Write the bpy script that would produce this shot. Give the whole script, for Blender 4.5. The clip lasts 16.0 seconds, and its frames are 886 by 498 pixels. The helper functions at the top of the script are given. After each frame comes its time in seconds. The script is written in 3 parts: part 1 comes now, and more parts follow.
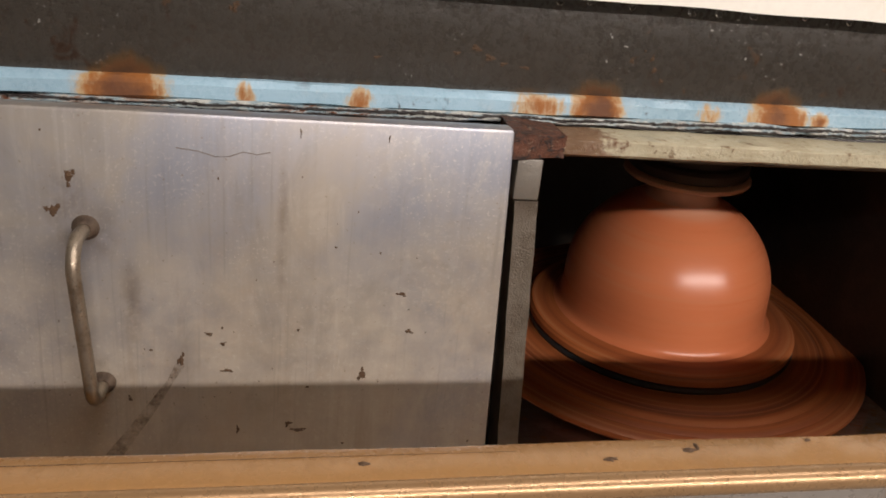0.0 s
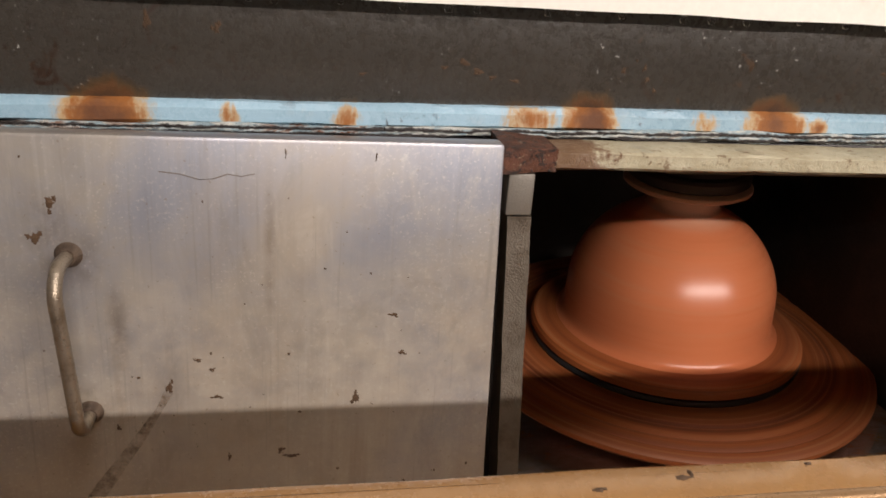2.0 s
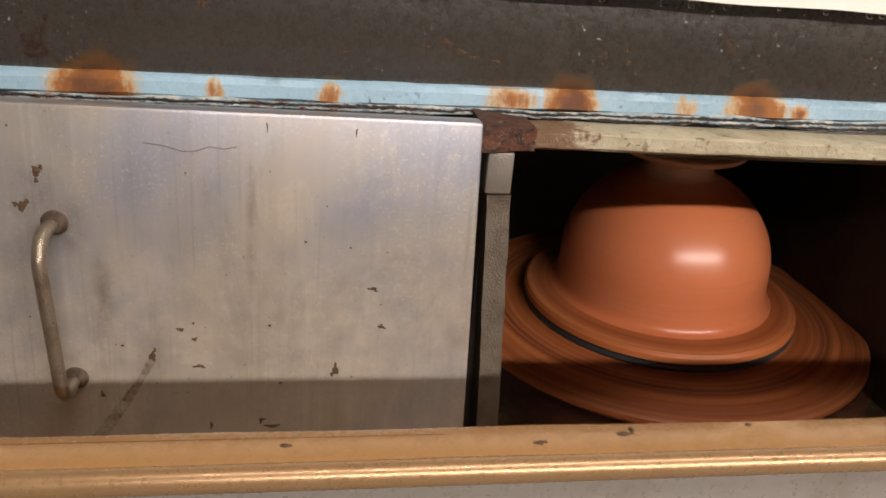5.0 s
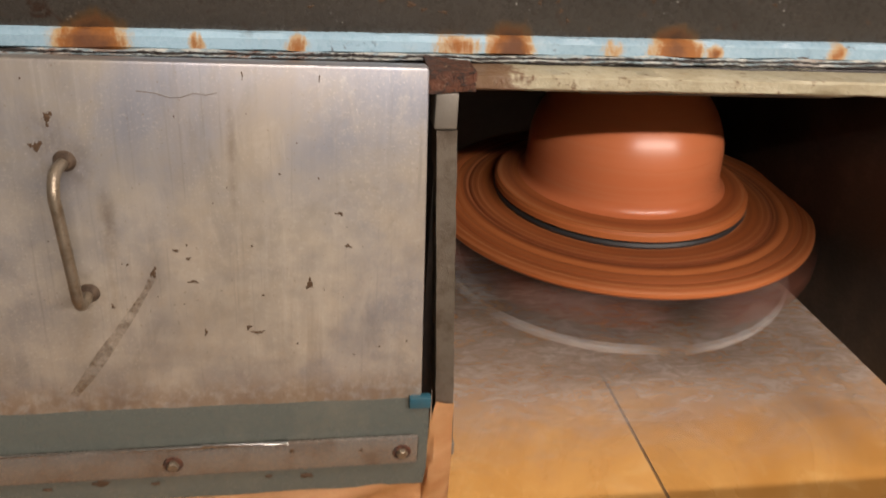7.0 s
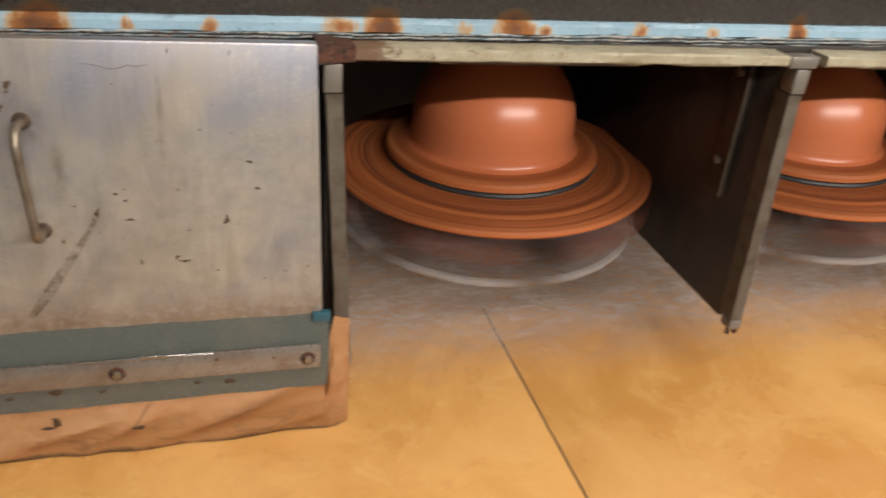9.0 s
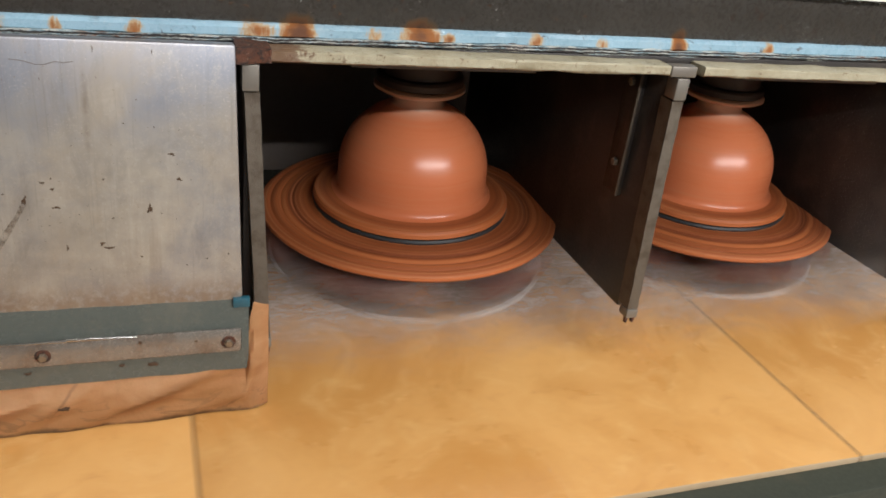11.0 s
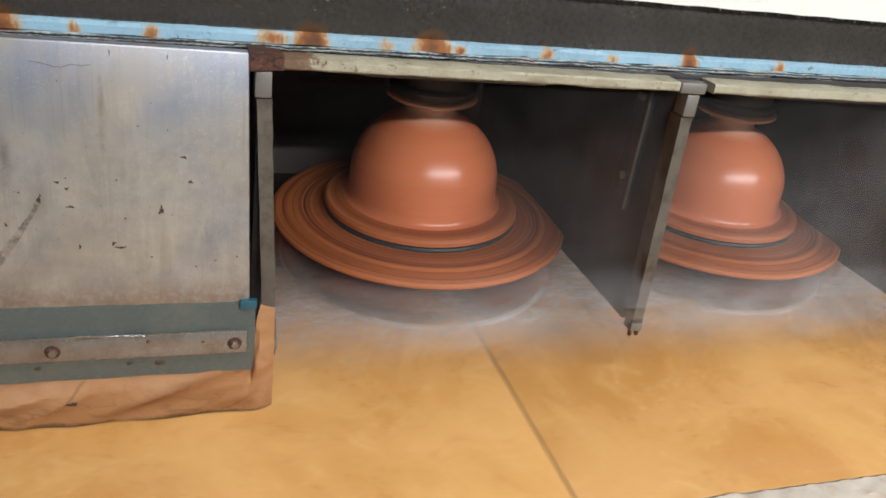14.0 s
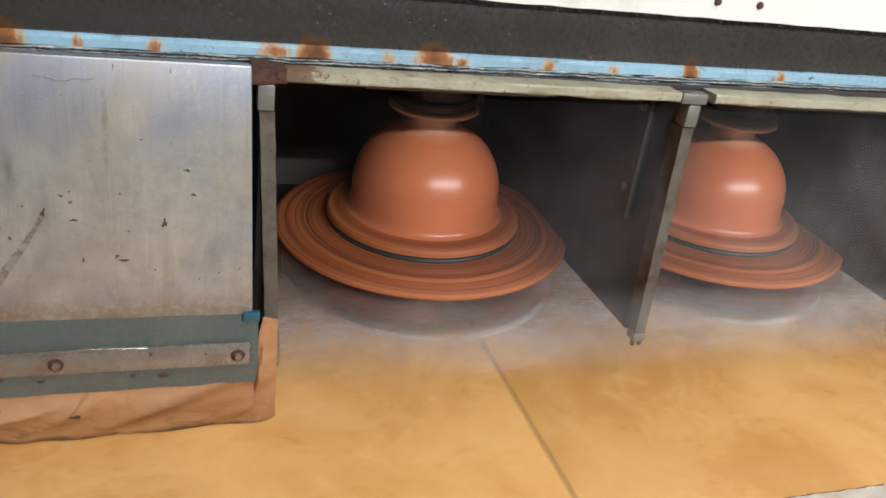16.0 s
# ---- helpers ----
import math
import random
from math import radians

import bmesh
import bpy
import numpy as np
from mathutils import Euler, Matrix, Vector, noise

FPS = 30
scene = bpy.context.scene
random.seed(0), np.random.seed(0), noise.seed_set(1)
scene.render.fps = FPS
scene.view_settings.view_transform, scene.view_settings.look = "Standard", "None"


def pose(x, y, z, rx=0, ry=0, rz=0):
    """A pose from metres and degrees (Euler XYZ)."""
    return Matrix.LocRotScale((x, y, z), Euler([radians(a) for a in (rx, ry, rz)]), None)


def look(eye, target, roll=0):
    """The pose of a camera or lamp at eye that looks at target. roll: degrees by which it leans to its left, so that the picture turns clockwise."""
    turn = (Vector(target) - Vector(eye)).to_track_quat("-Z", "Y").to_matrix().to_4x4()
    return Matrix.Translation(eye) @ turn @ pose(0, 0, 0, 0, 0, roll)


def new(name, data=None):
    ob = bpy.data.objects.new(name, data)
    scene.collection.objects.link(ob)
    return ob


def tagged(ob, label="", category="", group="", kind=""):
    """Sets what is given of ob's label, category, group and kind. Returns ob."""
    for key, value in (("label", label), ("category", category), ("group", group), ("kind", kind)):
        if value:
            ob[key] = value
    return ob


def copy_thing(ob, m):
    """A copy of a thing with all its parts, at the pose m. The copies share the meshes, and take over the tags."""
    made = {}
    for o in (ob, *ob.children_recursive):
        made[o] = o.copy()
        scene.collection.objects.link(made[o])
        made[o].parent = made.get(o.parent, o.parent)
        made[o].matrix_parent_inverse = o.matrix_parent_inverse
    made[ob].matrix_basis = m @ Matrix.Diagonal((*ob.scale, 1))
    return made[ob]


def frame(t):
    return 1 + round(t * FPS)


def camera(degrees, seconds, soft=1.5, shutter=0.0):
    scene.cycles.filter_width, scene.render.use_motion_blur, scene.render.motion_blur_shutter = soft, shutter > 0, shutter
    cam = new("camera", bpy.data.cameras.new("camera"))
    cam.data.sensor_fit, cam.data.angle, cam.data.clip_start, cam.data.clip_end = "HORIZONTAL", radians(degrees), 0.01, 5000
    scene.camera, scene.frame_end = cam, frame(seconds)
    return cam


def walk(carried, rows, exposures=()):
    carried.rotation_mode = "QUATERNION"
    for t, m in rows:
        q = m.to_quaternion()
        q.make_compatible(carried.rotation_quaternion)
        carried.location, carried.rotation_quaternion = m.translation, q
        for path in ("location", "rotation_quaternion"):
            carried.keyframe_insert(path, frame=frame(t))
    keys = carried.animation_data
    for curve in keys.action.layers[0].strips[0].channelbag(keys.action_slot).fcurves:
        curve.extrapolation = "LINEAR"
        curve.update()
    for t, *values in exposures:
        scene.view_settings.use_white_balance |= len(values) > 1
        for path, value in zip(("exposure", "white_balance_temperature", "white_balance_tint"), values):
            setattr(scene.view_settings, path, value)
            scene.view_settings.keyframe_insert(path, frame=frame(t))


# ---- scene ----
# ---------------------------------------------------------------- camera
cam = camera(57.1, 16.0, soft=1.7, shutter=0.6)
# seconds, x, y, z, yaw, pitch, roll
ROWS = [
    (0.0, -0.1619, -0.5410, 0.6338, -9.96, -23.31, -5.62),
    (0.5, -0.1595, -0.5438, 0.6313, -10.94, -22.86, -3.85),
    (1.0, -0.1590, -0.5473, 0.6296, -10.75, -22.12, -3.68),
    (1.5, -0.1502, -0.5340, 0.6337, -10.09, -22.87, -4.30),
    (2.0, -0.1475, -0.5299, 0.6334, -9.94, -22.40, -4.15),
    (2.5, -0.1455, -0.5275, 0.6273, -11.10, -23.21, -3.90),
    (3.0, -0.1454, -0.5283, 0.6272, -12.10, -23.73, -4.35),
    (3.5, -0.1395, -0.5366, 0.6286, -11.25, -23.57, -5.27),
    (4.0, -0.1456, -0.5400, 0.6321, -10.18, -23.36, -5.70),
    (6.5, -0.0910, -0.6043, 0.6153, -7.69, -22.19, -3.31),
    (7.0, -0.1019, -0.6471, 0.6636, -8.88, -27.41, -3.77),
    (7.5, -0.1078, -0.7198, 0.6603, -10.47, -27.55, -2.90),
    (8.0, -0.1135, -0.7781, 0.6692, -11.57, -28.49, -2.88),
    (8.5, -0.1236, -0.8066, 0.7074, -12.41, -29.97, -3.66),
    (9.0, -0.1101, -0.8402, 0.7146, -14.91, -28.48, -5.06),
    (9.5, -0.0787, -0.8768, 0.7180, -17.94, -27.63, -5.83),
    (12.0, -0.1034, -0.9465, 0.7214, -18.10, -26.23, -7.28),
    (12.5, -0.1035, -0.9462, 0.7274, -17.79, -26.26, -7.78),
    (13.0, -0.0944, -0.9532, 0.7285, -17.26, -26.30, -7.41),
    (13.5, -0.0897, -0.9515, 0.7156, -17.06, -25.54, -7.35),
    (14.0, -0.0877, -0.9494, 0.7292, -16.83, -26.36, -7.74),
    (14.5, -0.0900, -0.9466, 0.7221, -16.99, -25.89, -7.45),
    (15.0, -0.0840, -0.9492, 0.7273, -16.84, -25.75, -6.96),
    (15.5, -0.0920, -0.9475, 0.7296, -17.30, -25.55, -7.13),
    (16.0, -0.0898, -0.9482, 0.7333, -16.85, -25.78, -7.50),
]
EXPOSURES = [(0.0, 0.05, 6650, 18), (0.4, 0.15, 6650, 18), (4.2, 0.14, 6650, 18), (6.5, 0.32, 7150, 20), (7.0, 0.19, 7050, 19), (8.0, 0.11, 6850, 16), (9.5, 0.05, 6450, 14), (12.0, 0.05, 5850, 10), (16.0, 0.05, 5700, 9)]
walk(cam, [(t, pose(x, y, z, 90 + pitch, roll, yaw)) for t, x, y, z, yaw, pitch, roll in ROWS], EXPOSURES)

# ---------------------------------------------------------------- light
world = bpy.data.worlds.new("sky")
scene.world = world
world.use_nodes = True
wn, wl = world.node_tree.nodes, world.node_tree.links
sky = wn.new("ShaderNodeTexSky")
sky.sky_type = "NISHITA"
sky.sun_disc = False
sky.sun_elevation = radians(30)
sky.sun_rotation = radians(180)
wl.new(sky.outputs[0], wn["Background"].inputs[0])
wn["Background"].inputs[1].default_value = 0.035

strip = bpy.data.lights.new("wall_tube_light", "AREA")
strip.shape, strip.size, strip.size_y = "RECTANGLE", 4.4, 0.05
strip.energy = 190
strip.color = (1.0, 0.95, 0.88)
strip_ob = new("wall_tube_light", strip)
strip_ob.matrix_world = look((1.95, -3.3, 2.09), (1.95, 0.1, 0.35))

# unseen fill lamp, added to brighten the tiles and lift the shadows
fill_lamp = bpy.data.lights.new("overhead_fill_light", "AREA")
fill_lamp.shape, fill_lamp.size, fill_lamp.size_y = "RECTANGLE", 2.4, 0.25
fill_lamp.energy = 36
fill_lamp.color = (1.0, 0.96, 0.90)
fill_ob = new("overhead_fill_light", fill_lamp)
fill_ob.matrix_world = look((0.75, -1.0, 2.7), (0.6, -0.35, 0.0))

# ---------------------------------------------------------------- materials


class Nodes:
    """A short way to write shader graphs."""

    def __init__(self, name):
        self.m = bpy.data.materials.new(name)
        self.m.use_nodes = True
        self.t = self.m.node_tree
        self.b = self.t.nodes["Principled BSDF"]
        tc = self.t.nodes.new("ShaderNodeTexCoord")
        self.obj = tc.outputs["Object"]

    def put(self, socket, value):
        if isinstance(value, bpy.types.NodeSocket):
            self.t.links.new(value, socket)
        else:
            socket.default_value = value

    def scaled(self, sx, sy, sz, ox=0.0):
        n = self.t.nodes.new("ShaderNodeMapping")
        n.inputs["Scale"].default_value = (sx, sy, sz)
        n.inputs["Location"].default_value = (ox, ox * 0.7, ox * 1.3)
        self.t.links.new(self.obj, n.inputs[0])
        return n.outputs[0]

    def noise(self, scale, detail=4.0, rough=0.6, vec=None, distort=0.0):
        n = self.t.nodes.new("ShaderNodeTexNoise")
        self.t.links.new(vec or self.obj, n.inputs["Vector"])
        n.inputs["Scale"].default_value = scale
        n.inputs["Detail"].default_value = detail
        n.inputs["Roughness"].default_value = rough
        n.inputs["Distortion"].default_value = distort
        return n.outputs["Fac"]

    def ramp(self, fac, lo, hi, a=0.0, b=1.0):
        n = self.t.nodes.new("ShaderNodeMapRange")
        n.interpolation_type = "SMOOTHSTEP"
        self.put(n.inputs["Value"], fac)
        for key, v in (("From Min", lo), ("From Max", hi), ("To Min", a), ("To Max", b)):
            n.inputs[key].default_value = v
        return n.outputs["Result"]

    def math(self, op, a, b=0.0):
        n = self.t.nodes.new("ShaderNodeMath")
        n.operation = op
        self.put(n.inputs[0], a)
        self.put(n.inputs[1], b)
        return n.outputs[0]

    def mix(self, fac, a, b):
        n = self.t.nodes.new("ShaderNodeMix")
        n.data_type = "RGBA"
        self.put(n.inputs[0], fac)
        self.put(n.inputs[6], (*a, 1) if isinstance(a, tuple) else a)
        self.put(n.inputs[7], (*b, 1) if isinstance(b, tuple) else b)
        return n.outputs[2]

    def axis(self, name, vec=None):
        n = self.t.nodes.new("ShaderNodeSeparateXYZ")
        self.t.links.new(vec or self.obj, n.inputs[0])
        return n.outputs[name]

    def warped(self, scale, amount):
        """Object coordinates pushed about by noise."""
        w = self.t.nodes.new("ShaderNodeTexNoise")
        self.t.links.new(self.obj, w.inputs["Vector"])
        w.inputs["Scale"].default_value = scale
        w.inputs["Detail"].default_value = 5
        n = self.t.nodes.new("ShaderNodeVectorMath")
        n.operation = "MULTIPLY_ADD"
        self.t.links.new(w.outputs["Color"], n.inputs[0])
        n.inputs[1].default_value = (amount, amount, amount)
        self.t.links.new(self.obj, n.inputs[2])
        k = self.t.nodes.new("ShaderNodeVectorMath")
        k.operation = "SUBTRACT"
        self.t.links.new(n.outputs[0], k.inputs[0])
        k.inputs[1].default_value = (amount / 2, amount / 2, amount / 2)
        return k.outputs[0]

    def near(self, centre, sx, sy, sz, vec=None):
        """1 at centre, falling to 0 at the given half widths."""
        n = self.t.nodes.new("ShaderNodeVectorMath")
        n.operation = "SUBTRACT"
        self.t.links.new(vec or self.obj, n.inputs[0])
        n.inputs[1].default_value = centre
        k = self.t.nodes.new("ShaderNodeVectorMath")
        k.operation = "MULTIPLY"
        self.t.links.new(n.outputs[0], k.inputs[0])
        k.inputs[1].default_value = (1 / sx, 1 / sy, 1 / sz)
        d = self.t.nodes.new("ShaderNodeVectorMath")
        d.operation = "LENGTH"
        self.t.links.new(k.outputs[0], d.inputs[0])
        return self.ramp(d.outputs["Value"], 1.0, 0.0)

    def bump(self, height, strength=0.2, dist=0.002):
        n = self.t.nodes.new("ShaderNodeBump")
        n.inputs["Strength"].default_value = strength
        n.inputs["Distance"].default_value = dist
        self.t.links.new(height, n.inputs["Height"])
        self.t.links.new(n.outputs[0], self.b.inputs["Normal"])

    def done(self, colour, rough=0.5, metal=0.0, coat=0.0, alpha=None):
        self.put(self.b.inputs["Base Color"], (*colour, 1) if isinstance(colour, tuple) else colour)
        self.put(self.b.inputs["Roughness"], rough)
        self.put(self.b.inputs["Metallic"], metal)
        self.b.inputs["Coat Weight"].default_value = coat
        self.b.inputs["Coat Roughness"].default_value = 0.12
        if alpha is not None:
            self.put(self.b.inputs["Alpha"], alpha)
        return self.m


def worn(name, base, stain, rough=0.5, metal=0.0, scale=6.0, amount=0.5, bump=0.2, coat=0.0):
    """Plain material with stains at a large and grain at a small scale."""
    k = Nodes(name)
    big = k.ramp(k.noise(scale, 5, 0.65), 0.62 - 0.25 * amount, 0.72)
    fine = k.noise(scale * 14, 3, 0.6)
    tone = k.mix(k.math("MULTIPLY", fine, 0.35), base, tuple(c * 0.55 for c in base))
    col = k.mix(k.math("MULTIPLY", big, amount), tone, stain)
    k.bump(fine, bump, 0.001)
    return k.done(col, k.ramp(fine, 0.2, 0.8, rough - 0.08, rough + 0.1), metal, coat)


def steel_door_material():
    k = Nodes("stainless_steel")
    streak = k.noise(1.0, 4, 0.6, k.scaled(160, 160, 3))
    cloud = k.noise(5.5, 5, 0.6, None, 0.6)
    grease = k.ramp(k.noise(11, 6, 0.7, k.scaled(1, 1, 0.6, 3.1)), 0.45, 0.68)
    fine = k.noise(90, 3, 0.7)
    # blue tint: the sky's reflection on the upper door is put into the steel
    steel = k.mix(streak, (0.195, 0.205, 0.238), (0.265, 0.275, 0.31))
    steel = k.mix(k.ramp(cloud, 0.35, 0.7), steel, (0.29, 0.262, 0.222))
    # limescale and slurry film over the middle and lower half
    film = k.math("MULTIPLY", k.ramp(k.axis("Z"), 0.44, 0.33), k.ramp(k.noise(16, 6, 0.75), 0.3, 0.75, 0.25, 0.8))
    col = k.mix(film, steel, (0.42, 0.365, 0.285))
    col = k.mix(k.math("MULTIPLY", grease, 0.28), col, (0.30, 0.23, 0.15))
    lime = k.math("MULTIPLY", k.ramp(k.noise(150, 3, 0.7), 0.5, 0.72), k.ramp(k.noise(9, 4, 0.6, k.scaled(1, 1, 0.7, 7.7)), 0.42, 0.62))
    col = k.mix(k.math("MULTIPLY", lime, 0.22), col, (0.52, 0.48, 0.41))
    # smudges wiped across the sheet, fine pale dust on them
    smudge = k.noise(1.0, 6, 0.7, k.scaled(9, 9, 6, 5.0), 1.8)
    col = k.mix(k.ramp(smudge, 0.52, 0.7, 0, 0.24), col, (0.165, 0.145, 0.12))
    col = k.mix(k.ramp(k.noise(1.0, 5, 0.7, k.scaled(30, 30, 9, 2.0), 0.8), 0.52, 0.7, 0, 0.3), col, (0.43, 0.39, 0.33))
    grit = k.math("MULTIPLY", k.ramp(k.noise(330, 2, 0.6), 0.58, 0.7), k.ramp(k.noise(12, 4, 0.6, k.scaled(1, 1, 1, 9.0)), 0.42, 0.62))
    col = k.mix(k.math("MULTIPLY", grit, 0.2), col, (0.58, 0.53, 0.45))
    drip = k.math("MULTIPLY", k.ramp(k.noise(1.0, 3, 0.6, k.scaled(70, 70, 2.2, 1.3)), 0.58, 0.72), k.ramp(cloud, 0.35, 0.6))
    col = k.mix(k.math("MULTIPLY", drip, 0.14), col, (0.56, 0.53, 0.48))
    brown = k.math("MULTIPLY", k.ramp(k.noise(1.0, 4, 0.65, k.scaled(38, 38, 2.6, 6.3)), 0.56, 0.7), k.ramp(k.noise(4, 3, 0.6), 0.45, 0.62))
    col = k.mix(k.math("MULTIPLY", brown, 0.3), col, (0.15, 0.10, 0.06))
    for x, z, w, h in ((-0.281, 0.405, 0.022, 0.03), (-0.283, 0.295, 0.026, 0.024), (-0.262, 0.35, 0.012, 0.06), (-0.16, 0.41, 0.006, 0.07), (-0.30, 0.432, 0.02, 0.03)):
        halo = k.math("MULTIPLY", k.near((x, 0.0, z), w, 0.5, h), k.ramp(k.noise(34, 5, 0.7), 0.3, 0.65))
        col = k.mix(k.math("MULTIPLY", halo, 0.6), col, (0.12, 0.085, 0.055))
    # fine pale dried droplets and short vertical wipe lines
    drops = k.math("MULTIPLY", k.ramp(k.noise(420, 2, 0.5), 0.60, 0.68), k.ramp(k.noise(6, 4, 0.65, k.scaled(1, 1, 1, 12.0)), 0.40, 0.60))
    col = k.mix(k.math("MULTIPLY", drops, 0.3), col, (0.55, 0.51, 0.44))
    wipe = k.ramp(k.noise(1.0, 3, 0.7, k.scaled(260, 260, 7, 2.7)), 0.56, 0.74)
    col = k.mix(k.math("MULTIPLY", wipe, 0.28), col, (0.17, 0.155, 0.135))
    dust = k.ramp(k.noise(240, 2, 0.6), 0.66, 0.74)
    col = k.mix(k.math("MULTIPLY", dust, 0.45), col, (0.16, 0.11, 0.06))
    edge = k.math("MULTIPLY", k.ramp(k.axis("Z"), 0.21, 0.17), k.ramp(fine, 0.3, 0.6))
    col = k.mix(k.math("MULTIPLY", edge, 0.6), col, (0.20, 0.12, 0.06))
    metal = k.ramp(film, 0.0, 1.0, 0.5, 0.12)
    k.bump(k.math("ADD", k.math("MULTIPLY", streak, 0.5), k.math("MULTIPLY", fine, 0.25)), 0.12, 0.001)
    return k.done(col, k.ramp(cloud, 0.3, 0.7, 0.34, 0.5), metal)


# along the beam: place, half width, height, strength
RUST_SPOTS = ((-0.265, 0.030, 0.024, 1.0), (-0.185, 0.011, 0.010, 0.55), (-0.10, 0.012, 0.011, 0.6), (0.036, 0.028, 0.013, 0.6), (0.084, 0.022, 0.024, 1.0), (0.178, 0.016, 0.011, 0.42), (0.240, 0.027, 0.020, 1.0),
              (0.276, 0.009, 0.009, 0.8), (0.40, 0.013, 0.012, 0.6), (0.50, 0.012, 0.012, 0.5), (0.625, 0.014, 0.022, 0.95), (0.78, 0.014, 0.012, 0.6), (-0.42, 0.02, 0.018, 0.8))


def beam_material(name, paint, spot_z, wear, halo, reach, iron=(0.25, 0.080, 0.008), dark=(0.09, 0.024, 0.004)):
    """Old paint with rust running from fixed places along the beam."""
    k = Nodes(name)
    fine = k.noise(150, 5, 0.75)
    mid = k.noise(26, 6, 0.7)
    big = k.noise(5, 4, 0.6)
    run = k.noise(1.0, 5, 0.7, k.scaled(120, 60, 34), 0.6)
    rust = None
    pushed = k.warped(34, 0.016)
    for x, w, h, strong in RUST_SPOTS:
        one = k.math("MULTIPLY", k.near((x, 0.05, spot_z), w * 1.5, 0.2, h * reach, pushed), strong)
        rust = one if rust is None else k.math("MAXIMUM", rust, one)
    grain = k.math("ADD", k.math("MULTIPLY", k.math("SUBTRACT", run, 0.5), 1.3), k.math("MULTIPLY", k.math("SUBTRACT", fine, 0.5), 0.7))
    # rust grows only where a run is, its edge broken by the grain
    amount = k.math("MULTIPLY", k.ramp(rust, 0.0, 0.3), k.ramp(k.math("ADD", k.math("MULTIPLY", rust, 1.35), grain), 0.0, 1.0))
    tone = k.mix(k.ramp(big, 0.3, 0.7), paint, tuple(c * 0.78 for c in paint))
    tone = k.mix(k.ramp(mid, 0.5, 0.75, 0, 0.6), tone, tuple(0.5 * c + 0.3 * w for c, w in zip(paint, wear)))
    specks = k.ramp(k.noise(75, 3, 0.6, None, 0.6), 0.66, 0.72)
    tone = k.mix(k.math("MULTIPLY", specks, k.ramp(big, 0.45, 0.6)), tone, (0.06, 0.035, 0.02))
    rusty = k.mix(k.ramp(k.math("ADD", rust, k.math("MULTIPLY", k.math("SUBTRACT", mid, 0.5), 1.2)), 0.55, 1.0), iron, dark)
    pits = k.math("MULTIPLY", k.ramp(k.noise(48, 5, 0.7, k.scaled(1, 1, 0.8, 3.0), 1.0), 0.58, 0.68), k.ramp(k.noise(7, 3, 0.6, k.scaled(1, 1, 1, 8.0)), 0.46, 0.6))
    tone = k.mix(k.math("MULTIPLY", pits, 0.85), tone, (0.030, 0.014, 0.008))
    salt = k.math("MULTIPLY", k.ramp(k.noise(300, 2, 0.6), 0.69, 0.74), k.ramp(k.noise(9, 3, 0.6, k.scaled(1, 1, 1, 5.0)), 0.5, 0.62))
    tone = k.mix(salt, tone, (0.55, 0.54, 0.50))
    col = k.mix(k.ramp(amount, 0.0, 0.55, 0, 0.75), tone, halo)
    col = k.mix(k.ramp(amount, 0.42, 0.98, 0, 0.95), col, rusty)
    k.bump(k.math("ADD", fine, mid), 0.4, 0.0012)
    return k.done(col, k.math("ADD", k.ramp(fine, 0.2, 0.8, 0.16, 0.42), k.math("MULTIPLY", amount, 0.45)), 0.0)


def peel_material():
    """Edge of many paint coats: blue and white flakes between two ragged dark cracks, rust in places."""
    k = Nodes("peeled_paint_edge")
    wander = k.noise(1.0, 5, 0.7, k.scaled(24, 24, 60), 0.4)
    ragged = k.noise(1.0, 4, 0.75, k.scaled(170, 170, 260), 0.5)
    flake = k.noise(1.0, 4, 0.7, k.scaled(60, 60, 190, 4.0), 0.6)
    big = k.noise(9, 4, 0.65)
    lift = k.math("ADD", k.math("MULTIPLY", k.math("SUBTRACT", wander, 0.5), 0.007), k.math("MULTIPLY", k.math("SUBTRACT", ragged, 0.5), 0.0035))
    level = k.math("ADD", k.axis("Z"), lift)
    col = k.mix(k.ramp(flake, 0.42, 0.58), (0.22, 0.30, 0.33), (0.46, 0.47, 0.43))
    col = k.mix(k.math("MULTIPLY", k.ramp(flake, 0.47, 0.56), k.ramp(big, 0.46, 0.58)), col, (0.14, 0.045, 0.014))
    for z, half in ((0.4862, 0.0011), (0.4822, 0.0013)):
        off = k.math("ABSOLUTE", k.math("SUBTRACT", level, z))
        col = k.mix(k.ramp(off, half * 1.5, half * 0.6), col, (0.016, 0.011, 0.009))
    k.bump(k.math("ADD", flake, ragged), 1.0, 0.003)
    return k.done(col, 0.5)


def head_material():
    k = Nodes("orange_paint")
    r = k.noise(7, 4, 0.6)
    fine = k.noise(80, 4, 0.7)
    rings = k.noise(1.0, 3, 0.6, k.scaled(3, 3, 130))
    col = k.mix(k.ramp(r, 0.35, 0.7), (0.60, 0.185, 0.076), (0.50, 0.142, 0.056))
    col = k.mix(k.ramp(fine, 0.6, 0.75, 0, 0.35), col, (0.55, 0.30, 0.16))
    col = k.mix(k.ramp(rings, 0.5, 0.7, 0, 0.3), col, (0.52, 0.22, 0.11))
    # paint paler towards the neck
    col = k.mix(k.math("MULTIPLY", k.ramp(k.axis("Z"), 0.196, 0.214), k.ramp(fine, 0.25, 0.7, 0.55, 0.95)), col, (0.66, 0.40, 0.27))
    k.bump(fine, 0.05, 0.0006)
    return k.done(col, k.ramp(fine, 0.3, 0.7, 0.26, 0.34), 0.0)


